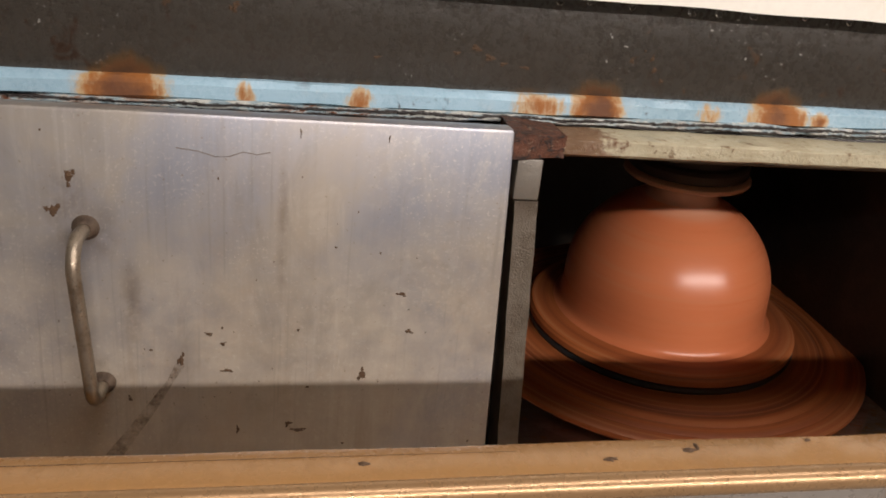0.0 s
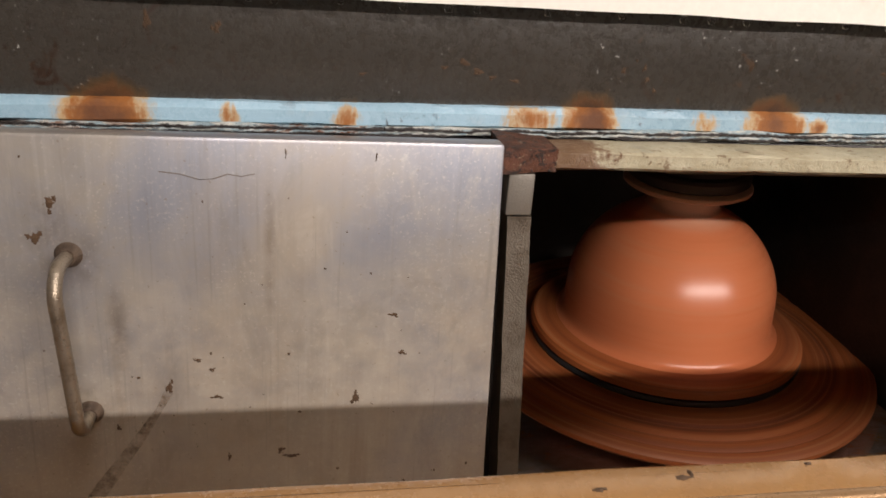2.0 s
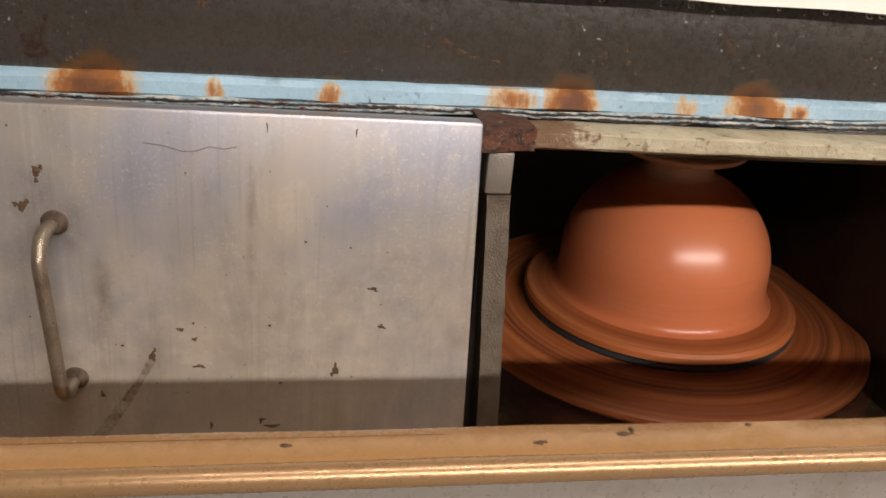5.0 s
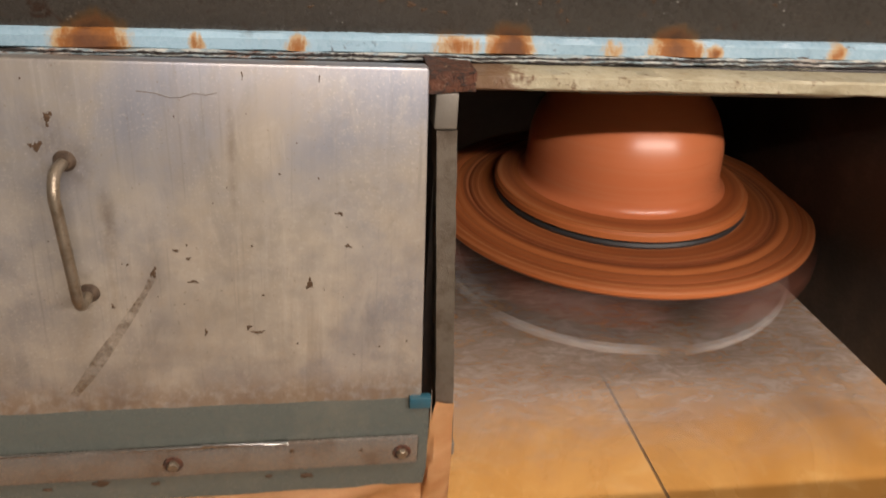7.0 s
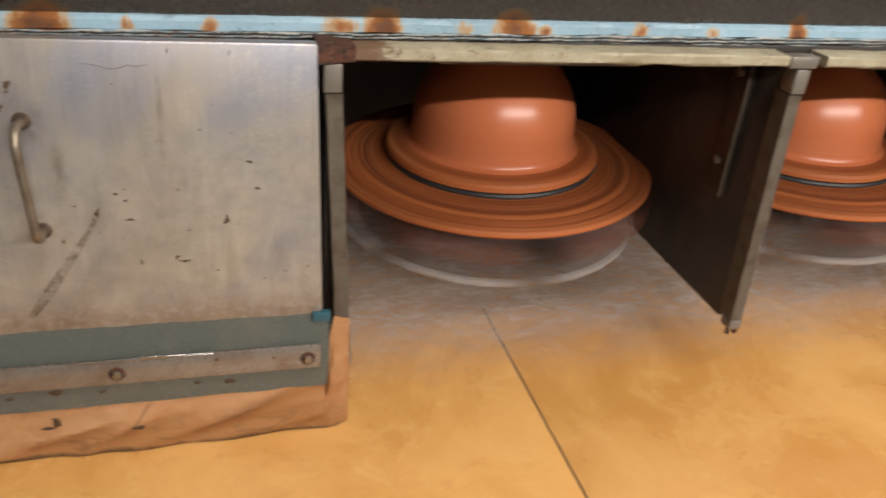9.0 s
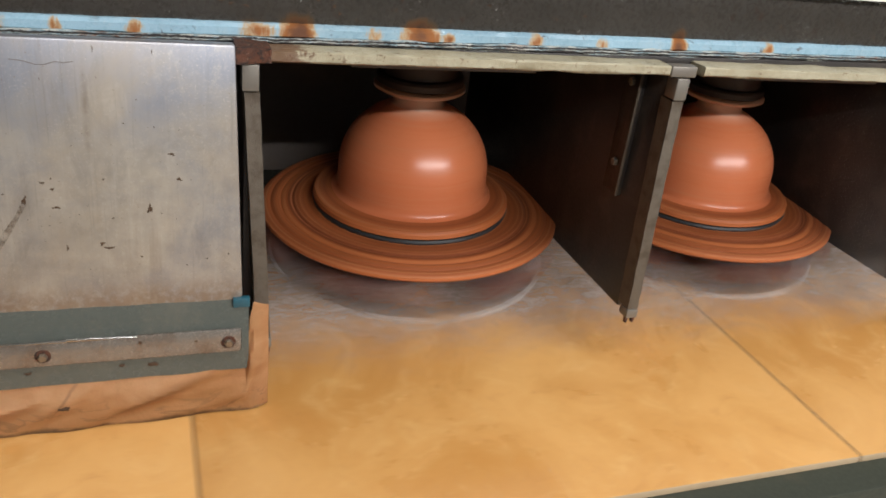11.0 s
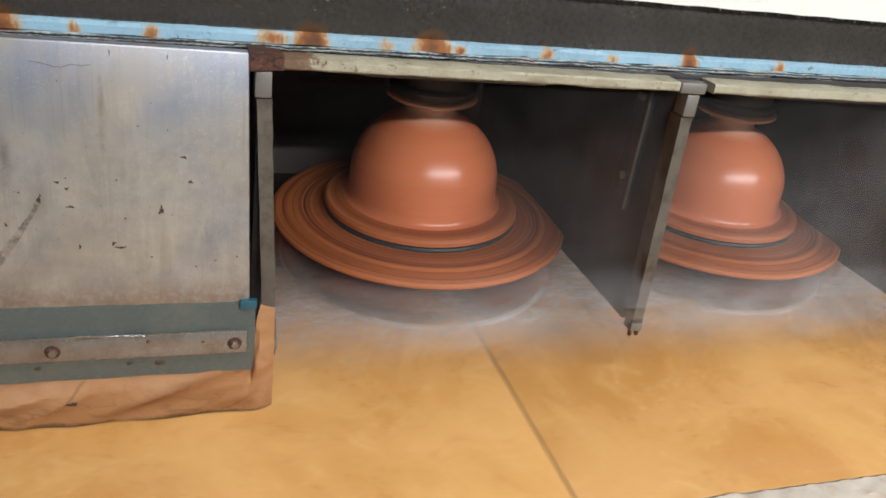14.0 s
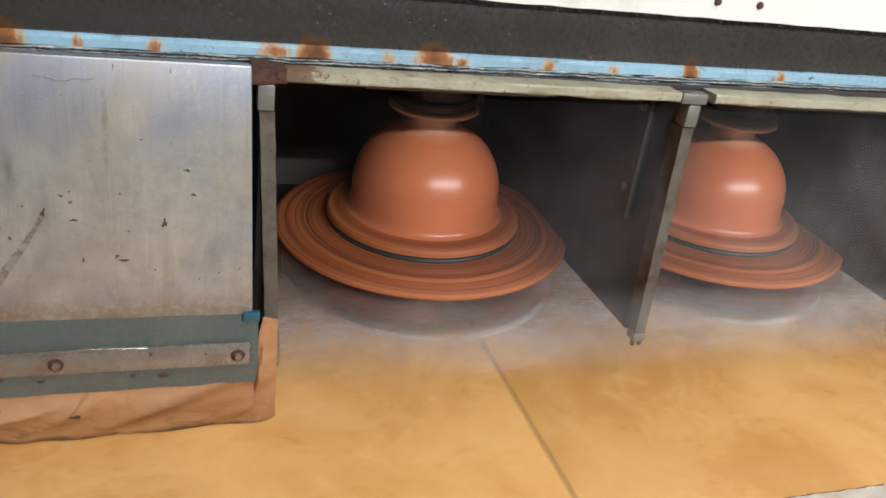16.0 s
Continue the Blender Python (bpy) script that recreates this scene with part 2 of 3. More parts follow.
def disc_material():
    """Painted casting under a film of slurry that spins off in rings."""
    k = Nodes("slurry_ringed_paint")
    n = k.t.nodes.new("ShaderNodeVectorMath")
    n.operation = "MULTIPLY"
    k.t.links.new(k.obj, n.inputs[0])
    n.inputs[1].default_value = (1, 1, 0)
    d = k.t.nodes.new("ShaderNodeVectorMath")
    d.operation = "LENGTH"
    k.t.links.new(n.outputs[0], d.inputs[0])
    c = k.t.nodes.new("ShaderNodeCombineXYZ")
    k.t.links.new(d.outputs["Value"], c.inputs[0])
    bands = k.noise(48, 3, 0.6, c.outputs[0])
    rings = k.noise(130, 4, 0.7, c.outputs[0])
    fine = k.noise(420, 3, 0.7, c.outputs[0])
    blot = k.noise(10, 5, 0.65)
    col = k.mix(k.ramp(bands, 0.36, 0.64), (0.22, 0.054, 0.017), (0.44, 0.125, 0.034))
    col = k.mix(k.ramp(rings, 0.5, 0.62, 0, 0.75), col, (0.46, 0.185, 0.075))
    col = k.mix(k.ramp(rings, 0.46, 0.36, 0, 0.7), col, (0.15, 0.045, 0.018))
    col = k.mix(k.ramp(fine, 0.58, 0.72, 0, 0.45), col, (0.55, 0.31, 0.18))
    col = k.mix(k.ramp(blot, 0.5, 0.75, 0, 0.4), col, (0.24, 0.10, 0.05))
    k.bump(k.math("ADD", rings, fine), 0.25, 0.0015)
    return k.done(col, 0.5)


def tile_material():
    k = Nodes("ochre_polished_stone")
    vec = k.scaled(1, 1, 1)
    cloud = k.noise(3.2, 6, 0.6, vec, 0.9)
    vein = k.noise(9.0, 8, 0.7, vec, 1.6)
    fine = k.noise(70, 4, 0.7)
    col = k.mix(k.ramp(cloud, 0.3, 0.7), (0.52, 0.25, 0.065), (0.66, 0.36, 0.115))
    col = k.mix(k.ramp(vein, 0.50, 0.72, 0, 0.4), col, (0.74, 0.46, 0.18))
    col = k.mix(k.ramp(vein, 0.46, 0.28, 0, 0.3), col, (0.40, 0.17, 0.045))
    col = k.mix(k.ramp(fine, 0.55, 0.8, 0, 0.15), col, (0.30, 0.14, 0.05))
    k.bump(fine, 0.03, 0.0005)
    return k.done(col, k.ramp(cloud, 0.3, 0.7, 0.2, 0.38))


def slurry_material():
    """Milky water, thick under the heads, thinning out towards the front."""
    k = Nodes("milky_water")
    swirl = k.noise(7, 7, 0.68, k.scaled(1.0, 1.6, 1), 1.4)
    foam = k.noise(34, 6, 0.75, k.scaled(0.8, 1.8, 1, 2.0), 0.8)
    y = k.axis("Y")
    edge = k.math("ADD", y, k.math("MULTIPLY", k.math("SUBTRACT", swirl, 0.5), 0.14))
    cover = k.ramp(edge, 0.0, 0.24)
    alpha = k.math("MULTIPLY", cover, k.ramp(k.math("ADD", k.math("MULTIPLY", foam, 0.5), k.math("MULTIPLY", swirl, 0.5)), 0.3, 0.7, 0.34, 0.68))
    # slurry's own paleness, with the sky mirrored in the wet film painted in
    col = k.mix(k.ramp(foam, 0.45, 0.7), (0.50, 0.455, 0.42), (0.66, 0.62, 0.585))
    k.bump(k.math("ADD", foam, swirl), 0.5, 0.004)
    return k.done(col, 0.22, 0.0, 0.0, alpha)


def canvas_material():
    """Canvas soaked with ochre slurry, darker where the hem drags in it."""
    k = Nodes("slurry_soaked_canvas")
    weave = k.noise(260, 2, 0.5)
    crease = k.noise(1.0, 4, 0.55, k.scaled(7, 7, 22), 0.5)
    blot = k.noise(16, 6, 0.7)
    col = k.mix(k.ramp(crease, 0.35, 0.68), (0.58, 0.285, 0.105), (0.74, 0.44, 0.22))
    low = k.ramp(k.math("ADD", k.axis("Z"), k.math("MULTIPLY", k.math("SUBTRACT", blot, 0.5), 0.06)), 0.045, 0.01)
    col = k.mix(k.math("MULTIPLY", low, 0.7), col, (0.52, 0.25, 0.085))
    col = k.mix(k.ramp(blot, 0.52, 0.75, 0, 0.5), col, (0.40, 0.18, 0.06))
    col = k.mix(k.ramp(k.noise(40, 4, 0.7), 0.66, 0.74, 0, 0.6), col, (0.17, 0.085, 0.035))
    tide = k.math("ABSOLUTE", k.math("SUBTRACT", k.noise(1.0, 4, 0.6, k.scaled(6, 6, 15, 4.0), 0.9), 0.52))
    col = k.mix(k.math("MULTIPLY", k.ramp(tide, 0.022, 0.0), k.ramp(k.axis("Z"), 0.05, 0.01, 0, 0.4)), col, (0.18, 0.09, 0.035))
    hem = k.ramp(k.math("ADD", k.axis("Z"), k.math("MULTIPLY", k.math("SUBTRACT", blot, 0.5), 0.02)), 0.008, 0.002)
    col = k.mix(k.math("MULTIPLY", hem, 0.85), col, (0.13, 0.065, 0.025))
    # fold shade put in as brown along the long slack fold and one old crease
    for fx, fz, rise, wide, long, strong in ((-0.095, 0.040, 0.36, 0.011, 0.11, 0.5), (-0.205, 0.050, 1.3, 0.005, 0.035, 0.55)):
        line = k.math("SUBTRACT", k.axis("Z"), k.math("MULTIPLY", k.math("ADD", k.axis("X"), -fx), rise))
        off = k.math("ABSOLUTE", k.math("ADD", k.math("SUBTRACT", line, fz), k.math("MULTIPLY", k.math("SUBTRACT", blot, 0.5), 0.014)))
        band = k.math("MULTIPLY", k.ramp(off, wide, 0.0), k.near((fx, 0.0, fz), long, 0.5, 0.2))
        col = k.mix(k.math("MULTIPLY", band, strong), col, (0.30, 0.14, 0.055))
    k.bump(k.math("ADD", k.math("MULTIPLY", crease, 2.5), k.math("MULTIPLY", weave, 0.3)), 0.28, 0.004)
    return k.done(col, 0.65)


def smear_material():
    k = Nodes("brown_smear")
    alpha = k.ramp(k.noise(55, 6, 0.75), 0.34, 0.72, 0.0, 0.8)
    return k.done((0.15, 0.10, 0.06), 0.6, 0.0, 0.0, alpha)


STEEL_DOOR = steel_door_material()
LIP = beam_material("pale_blue_paint", (0.285, 0.44, 0.535), 0.493, (0.7, 0.72, 0.7), (0.42, 0.235, 0.045), 1.5)
PEEL = peel_material()
FACE = beam_material("grey_brown_paint", (0.046, 0.040, 0.033), 0.497, (0.10, 0.088, 0.075), (0.070, 0.036, 0.010), 1.35, (0.085, 0.032, 0.006), (0.034, 0.014, 0.004))
def cream_material():
    """Cream paint with pits, chips and rust creeping in from the end."""
    k = Nodes("chipped_cream_paint")
    fine = k.noise(130, 4, 0.7)
    mid = k.noise(22, 6, 0.7)
    col = k.mix(k.ramp(mid, 0.35, 0.7), (0.41, 0.375, 0.265), (0.31, 0.27, 0.175))
    col = k.mix(k.ramp(fine, 0.60, 0.68), col, (0.16, 0.11, 0.06))
    # darker brown towards the lower edge, broken up by noise
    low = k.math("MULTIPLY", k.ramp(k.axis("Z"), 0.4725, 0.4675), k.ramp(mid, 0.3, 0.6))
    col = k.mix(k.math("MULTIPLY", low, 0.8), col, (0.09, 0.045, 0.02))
    end = k.ramp(k.math("ADD", k.near((0.045, 0.012, 0.475), 0.07, 0.5, 0.5), k.math("MULTIPLY", k.math("SUBTRACT", fine, 0.5), 1.6)), 0.3, 0.7)
    col = k.mix(k.math("MULTIPLY", end, 0.85), col, (0.12, 0.055, 0.025))
    k.bump(k.math("ADD", fine, mid), 0.7, 0.002)
    return k.done(col, k.ramp(fine, 0.3, 0.7, 0.3, 0.55))


CREAM = cream_material()
WHITE = worn("white_paint", (0.80, 0.78, 0.70), (0.52, 0.45, 0.33), 0.4, 0, 12, 0.4, 0.2)


def rust_material():
    """Scaly rust, from orange powder to near-black scale."""
    k = Nodes("rust")
    scale = k.noise(120, 5, 0.75, None, 0.8)
    patch = k.noise(45, 5, 0.7, k.scaled(1, 1, 1, 3.0), 0.6)
    col = k.mix(k.ramp(patch, 0.38, 0.6), (0.045, 0.021, 0.014), (0.105, 0.036, 0.017))
    col = k.mix(k.ramp(scale, 0.5, 0.62), col, (0.016, 0.010, 0.008))
    col = k.mix(k.ramp(k.noise(90, 4, 0.7, k.scaled(1, 1, 1, 7.0)), 0.62, 0.7, 0, 0.7), col, (0.34, 0.28, 0.20))
    k.bump(k.math("ADD", scale, patch), 1.0, 0.003)
    return k.done(col, 0.7)


RUST = rust_material()
POST = worn("dirty_steel", (0.135, 0.112, 0.085), (0.06, 0.042, 0.026), 0.5, 0.35, 45, 0.8, 0.8)
ALU = worn("bare_steel", (0.22, 0.20, 0.17), (0.15, 0.12, 0.09), 0.42, 0.4, 40, 0.4, 0.3)
BLACK = worn("slurry_blackened_steel", (0.026, 0.022, 0.020), (0.062, 0.048, 0.038), 0.42, 0, 13, 0.7, 0.6)
TARNISH = worn("tarnished_steel_rod", (0.30, 0.25, 0.19), (0.13, 0.085, 0.05), 0.32, 0.75, 60, 0.6, 0.3)
INSIDE = worn("dark_cabinet_paint", (0.11, 0.090, 0.078), (0.15, 0.10, 0.065), 0.6, 0, 5, 0.5, 0.08)
ORANGE = head_material()
DISC = disc_material()
NECK = worn("pale_neck_paint", (0.62, 0.40, 0.29), (0.55, 0.24, 0.12), 0.35, 0, 20, 0.5, 0.2)
WELD = worn("rusty_weld", (0.11, 0.075, 0.05), (0.035, 0.02, 0.012), 0.5, 0.3, 120, 0.8, 0.8)
GROOVE = worn("black_rubber", (0.03, 0.032, 0.034), (0.06, 0.06, 0.06), 0.4, 0, 12, 0.3, 0.1)
ABRASIVE = worn("grey_abrasive", (0.09, 0.075, 0.08), (0.16, 0.14, 0.14), 0.6, 0, 20, 0.4, 0.5)
ABRASIVE_EDGE = worn("wet_white_abrasive", (0.62, 0.61, 0.60), (0.5, 0.48, 0.46), 0.3, 0, 20, 0.3, 0.4)
HOLDER = worn("red_brown_casting", (0.20, 0.07, 0.045), (0.10, 0.05, 0.04), 0.5, 0, 12, 0.4, 0.3)
HOUSING = worn("dark_spindle_casting", (0.045, 0.026, 0.019), (0.07, 0.032, 0.02), 0.55, 0, 14, 0.5, 0.3)
TILE = tile_material()
TILE_SIDE = worn("bare_tile_body", (0.48, 0.36, 0.22), (0.30, 0.20, 0.1), 0.7, 0, 20, 0.4, 0.3)
SLURRY = slurry_material()
GREEN = worn("blue_green_rubber", (0.098, 0.108, 0.094), (0.15, 0.14, 0.11), 0.24, 0, 10, 0.5, 0.15)
TEAL = worn("teal_tape", (0.02, 0.10, 0.14), (0.05, 0.08, 0.09), 0.35, 0, 30, 0.4, 0.2)
STRAP = worn("grey_flat_bar", (0.27, 0.245, 0.215), (0.15, 0.09, 0.05), 0.24, 0.5, 18, 0.6, 0.15)
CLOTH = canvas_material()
BELT = worn("dark_green_belt", (0.03, 0.035, 0.022), (0.06, 0.05, 0.03), 0.6, 0, 10, 0.4, 0.3)
GUARD = worn("tan_wet_steel", (0.33, 0.175, 0.066), (0.23, 0.115, 0.042), 0.25, 0.1, 12, 0.45, 0.2)
GUARD_FRONT = worn("scuffed_grey_steel", (0.34, 0.31, 0.28), (0.20, 0.15, 0.10), 0.3, 0.5, 14, 0.45, 0.2)
EDGE = worn("brightened_steel_edge", (0.34, 0.205, 0.10), (0.24, 0.125, 0.05), 0.3, 0.5, 22, 0.45, 0.08)
FILL = worn("slurry_filled_joint", (0.27, 0.145, 0.055), (0.14, 0.07, 0.028), 0.6, 0, 30, 0.5, 0.3)
CRUST = worn("slurry_crust", (0.62, 0.54, 0.44), (0.42, 0.30, 0.19), 0.85, 0, 30, 0.6, 1.0)
def water_material():
    k = Nodes("clear_water")
    k.b.inputs["Transmission Weight"].default_value = 1.0
    k.b.inputs["IOR"].default_value = 1.33
    return k.done((0.95, 0.97, 1.0), 0.03)


WATER = water_material()
CONCRETE = worn("hall_concrete", (0.30, 0.28, 0.25), (0.18, 0.16, 0.14), 0.7, 0, 1.5, 0.5, 0.3)
PLASTER = worn("hall_plaster", (0.55, 0.53, 0.48), (0.42, 0.38, 0.32), 0.8, 0, 1.0, 0.4, 0.2)
GLEAM = worn("wet_grey_gleam", (0.5, 0.49, 0.47), (0.45, 0.43, 0.4), 0.1, 0.9, 20, 0.3, 0.05)
DIRT = worn("dried_dirt", (0.075, 0.04, 0.018), (0.03, 0.018, 0.01), 0.8, 0, 60, 0.5, 0.6)
SCRATCH = worn("brown_scrape", (0.16, 0.135, 0.11), (0.12, 0.08, 0.05), 0.6, 0.2, 60, 0.5, 0.4)

# ---------------------------------------------------------------- geometry helpers


def mesh_of(bm, name, mat, smooth=True):
    me = bpy.data.meshes.new(name)
    bmesh.ops.recalc_face_normals(bm, faces=bm.faces)
    bm.to_mesh(me)
    bm.free()
    mats = mat if isinstance(mat, (list, tuple)) else [mat]
    for m in mats:
        me.materials.append(m)
    if smooth:
        me.polygons.foreach_set("use_smooth", [True] * len(me.polygons))
        me.set_sharp_from_angle(angle=radians(35))
    return me


def part(name, bm, mat, parent=None, label="", at=None):
    ob = new(name, mesh_of(bm, name, mat))
    if parent is not None:
        ob.parent = parent
    if at is not None:
        ob.matrix_basis = at
    return tagged(ob, label) if label else ob


def thing(name, label, category, group="", kind="", at=None):
    ob = new(name)
    ob.empty_display_size = 0.05
    if at is not None:
        ob.matrix_basis = at
    return tagged(ob, label, category, group, kind)


def box(x0, x1, y0, y1, z0, z1, bevel=0.001, bm=None, cuts=0):
    bm = bm or bmesh.new()
    r = bmesh.ops.create_cube(bm, size=1.0)
    for v in r["verts"]:
        v.co = Vector((x0 + (v.co.x + 0.5) * (x1 - x0), y0 + (v.co.y + 0.5) * (y1 - y0), z0 + (v.co.z + 0.5) * (z1 - z0)))
    if bevel > 0:
        es = list({e for v in r["verts"] for e in v.link_edges})
        bmesh.ops.bevel(bm, geom=es, offset=bevel, segments=2, affect="EDGES", profile=0.5)
    return bm


def lathe(profile, steps=72, bm=None):
    """Turn a list of (radius, height) round z."""
    bm = bm or bmesh.new()
    rings = []
    for r, z in profile:
        if r < 1e-5:
            rings.append([bm.verts.new((0, 0, z))])
        else:
            rings.append([bm.verts.new((r * math.cos(2 * math.pi * i / steps), r * math.sin(2 * math.pi * i / steps), z)) for i in range(steps)])
    for a, b in zip(rings, rings[1:]):
        for i in range(steps):
            j = (i + 1) % steps
            q = [a[i % len(a)], a[j % len(a)], b[j % len(b)], b[i % len(b)]]
            q = list(dict.fromkeys(q))
            if len(q) > 2:
                bm.faces.new(q)
    return bm


def extrude_x(section, x0, x1, steps=1, wobble=0.0, seed=0, bm=None):
    """A closed (y, z) section drawn along x; wobble makes the run uneven."""
    bm = bm or bmesh.new()
    rows = []
    for i in range(steps + 1):
        x = x0 + (x1 - x0) * i / steps
        row = []
        for k, (y, z) in enumerate(section):
            d = wobble * noise.noise((x * 25 + seed, k * 3.1, seed * 1.7)) if wobble else 0.0
            row.append(bm.verts.new((x, y + d * 0.5, z + d)))
        rows.append(row)
    n = len(section)
    for a, b in zip(rows, rows[1:]):
        for k in range(n):
            bm.faces.new((a[k], a[(k + 1) % n], b[(k + 1) % n], b[k]))
    bm.faces.new(rows[0][::-1])
    bm.faces.new(rows[-1])
    return bm


def tube(points, r, steps=12, bm=None):
    bm = bm or bmesh.new()
    rings = []
    pts = [Vector(p) for p in points]
    side = Vector((1, 0, 0))
    for i, p in enumerate(pts):
        d = (pts[min(i + 1, len(pts) - 1)] - pts[max(i - 1, 0)]).normalized()
        u = (side - d * side.dot(d)).normalized()
        v = d.cross(u)
        rings.append([bm.verts.new(p + r * (math.cos(2 * math.pi * k / steps) * u + math.sin(2 * math.pi * k / steps) * v)) for k in range(steps)])
    for a, b in zip(rings, rings[1:]):
        for k in range(steps):
            bm.faces.new((a[k], a[(k + 1) % steps], b[(k + 1) % steps], b[k]))
    bm.faces.new(rings[0][::-1])
    bm.faces.new(rings[-1])
    return bm


def blob(rx, rz, seed, depth=0.0012, n=18, lobes=1):
    """A small flat crust of dirt, ragged in outline, lying in the x-z plane; further lobes trail off from it."""
    bm = bmesh.new()
    for lobe in range(lobes):
        k0 = 1.0 if lobe == 0 else 0.62
        turn = seed * 2.4 + lobe * 2.2
        ox, oz = (0.0, 0.0) if lobe == 0 else (rx * 0.95 * math.cos(turn), rz * 0.95 * math.sin(turn))
        top = bm.verts.new((ox, -depth * k0, oz))
        ring = []
        for i in range(n):
            a = 2 * math.pi * i / n
            k = k0 * (1 + 0.8 * noise.noise((math.cos(a) * 2.3 + seed * 3.3 + lobe, math.sin(a) * 2.3, seed)))
            ring.append(bm.verts.new((ox + rx * k * math.cos(a), 0.0004, oz + rz * k * math.sin(a))))
        for i in range(n):
            bm.faces.new((ring[i], ring[(i + 1) % n], top))
    return bm


def hexbolt(name, parent, x, y, z, r=0.0065, mat=None, washer=True):
    """Bolt head that faces the front (-y)."""
    bm = lathe([(0, 0.006), (r * 0.8, 0.006), (r, 0.0045), (r, 0)], 6)
    b = part(name, bm, mat or RUST, parent, "", pose(x, y, z, 90, 0, 0))
    if washer:
        part("washer", lathe([(0, 0.0012), (r * 1.5, 0.0012), (r * 1.6, 0)], 20), RUST, b)
    return b


# ---------------------------------------------------------------- hall, an unseen shell
bm = box(-12, 12, -10, 6, -1.0, -0.9, 0)
tagged(part("floor", bm, CONCRETE), "grey concrete floor of the factory hall", "floor", kind="structure")
# unseen walls and ceiling added: they bounce the lamps and block the sky
bm = bmesh.new()
for x0, x1, z0, z1 in ((-5, 6, -0.9, 3.4),):
    box(x0, x1, -3.7, -3.5, z0, z1, 0, bm)
tagged(part("wall_south", bm, PLASTER), "pale plaster hall wall added out of view across from the machine", "wall", kind="structure")
bm = box(-5.2, -5, -3.7, 1.8, -0.9, 3.4, 0)
tagged(part("wall_west", bm, PLASTER), "pale plaster end wall added out of view to shut out the sky", "wall", kind="structure")
bm = box(6, 6.2, -3.7, 1.8, -0.9, 3.4, 0)
tagged(part("wall_east", bm, PLASTER), "pale plaster end wall added out of view to shut out the sky", "wall", kind="structure")
bm = box(-5.2, 6.2, -3.7, 1.8, 3.4, 3.5, 0)
tagged(part("ceiling", bm, PLASTER), "pale ceiling added out of view to block the sky", "ceiling", kind="structure")
bm = box(-5, 6, 1.6, 1.8, -0.9, 3.4, 0)
tagged(part("wall_north", bm, PLASTER), "pale plaster hall wall added out of view behind the machine", "wall", kind="structure")

# ---------------------------------------------------------------- conveyor
TILE_L = 0.915
FRONT = -0.285
bm = box(-3.2, 4.0, FRONT - 0.05, 1.0, -0.09, -0.0125, 0.004)
bed = thing("conveyor_bed", "dark green conveyor belt bed carrying the stone tiles", "conveyor")
part("belt", bm, BELT, bed)
part("bed_frame", box(-3.2, 4.0, -0.25, 0.95, -0.9, -0.094, 0.004), BLACK, bed)

tile_things = []
for i in range(-4, 5):
    ob = thing("stone_tile", "polished ochre stone tile wet with water on the belt", "tile", "tiles on the belt")
    bm = box(0.0017, TILE_L - 0.0017, FRONT, 0.63, -0.012, 0.0, 0.0012)
    for f in bm.faces:
        f.material_index = 0 if f.normal.z > 0.5 else 1
    part("slab", bm, [TILE, TILE_SIDE], ob)
    part("edge_joint", box(-0.0016, 0.0016, FRONT + 0.002, 0.63, -0.011, -0.002, 0), FILL, ob)
    tile_things.append((i, ob))

bm = bmesh.new()
bmesh.ops.create_grid(bm, x_segments=60, y_segments=20, size=0.5)
for v in bm.verts:
    v.co = Vector((0.6 + v.co.x * 3.2, 0.33 + v.co.y * 0.72, 0.0045))
tagged(part("milky_water", bm, SLURRY), "milky grinding water lying on the tiles below the heads", "water", kind="stuff")

# ---------------------------------------------------------------- machine beam
beam = thing("beam", "grey beam with a rusty pale blue lower flange", "machine beam", kind="structure", at=pose(0, 0, 0, 0, -0.6, 0))
part("web", box(-2.2, 2.6, 0.0585, 0.08, 0.499, 0.60, 0.002), FACE, beam)
part("flange", extrude_x([(0.062, 0.5040), (0.054, 0.5025), (0.050, 0.4985), (0.049, 0.4895), (0.053, 0.4865), (0.062, 0.4865)], -2.2, 2.6, 500, 0.0012, 4), LIP, beam)
part("peeled_edge", extrude_x([(0.06, 0.4862), (0.0478, 0.4885), (0.0462, 0.4865), (0.0468, 0.4845), (0.0455, 0.483), (0.0475, 0.4808), (0.06, 0.480)], -2.2, 2.6, 900, 0.0028, 9), PEEL, beam, "flaking paint and rust along the flange")
# added black strip: stops light leaking over the bars, darkens the gap
part("light_stop", box(-2.2, 2.6, 0.049, 0.062, 0.462, 0.4795, 0.001), BLACK, beam)
for n, (x, z, w, h) in enumerate(((-0.016, 0.534, 4, 2.5), (-0.004, 0.528, 5, 2), (0.006, 0.524, 3, 1.6), (-0.03, 0.530, 2.4, 1.6), (0.024, 0.522, 4, 1.2), (0.108, 0.532, 2.2, 2), (0.125, 0.534, 1.8, 2.6),
                                  (0.128, 0.526, 1.6, 3), (0.135, 0.517, 1.6, 2.4), (0.118, 0.540, 1.4, 1), (-0.09, 0.524, 3.5, 1), (-0.19, 0.552, 3, 4), (0.33, 0.536, 2.2, 2), (0.47, 0.528, 3, 1.4), (-0.235, 0.556, 3, 5))):
    part("rust_pit", blob(w * 0.001, h * 0.001, n + 300, 0.0005, 16, 3), DIRT, beam, "", pose(x, 0.0583, z))
cover = thing("upper_cover", "wet white painted cover strip with bolt holes", "cover", kind="structure", at=pose(0, 0, 0, 0, -0.45, 0))
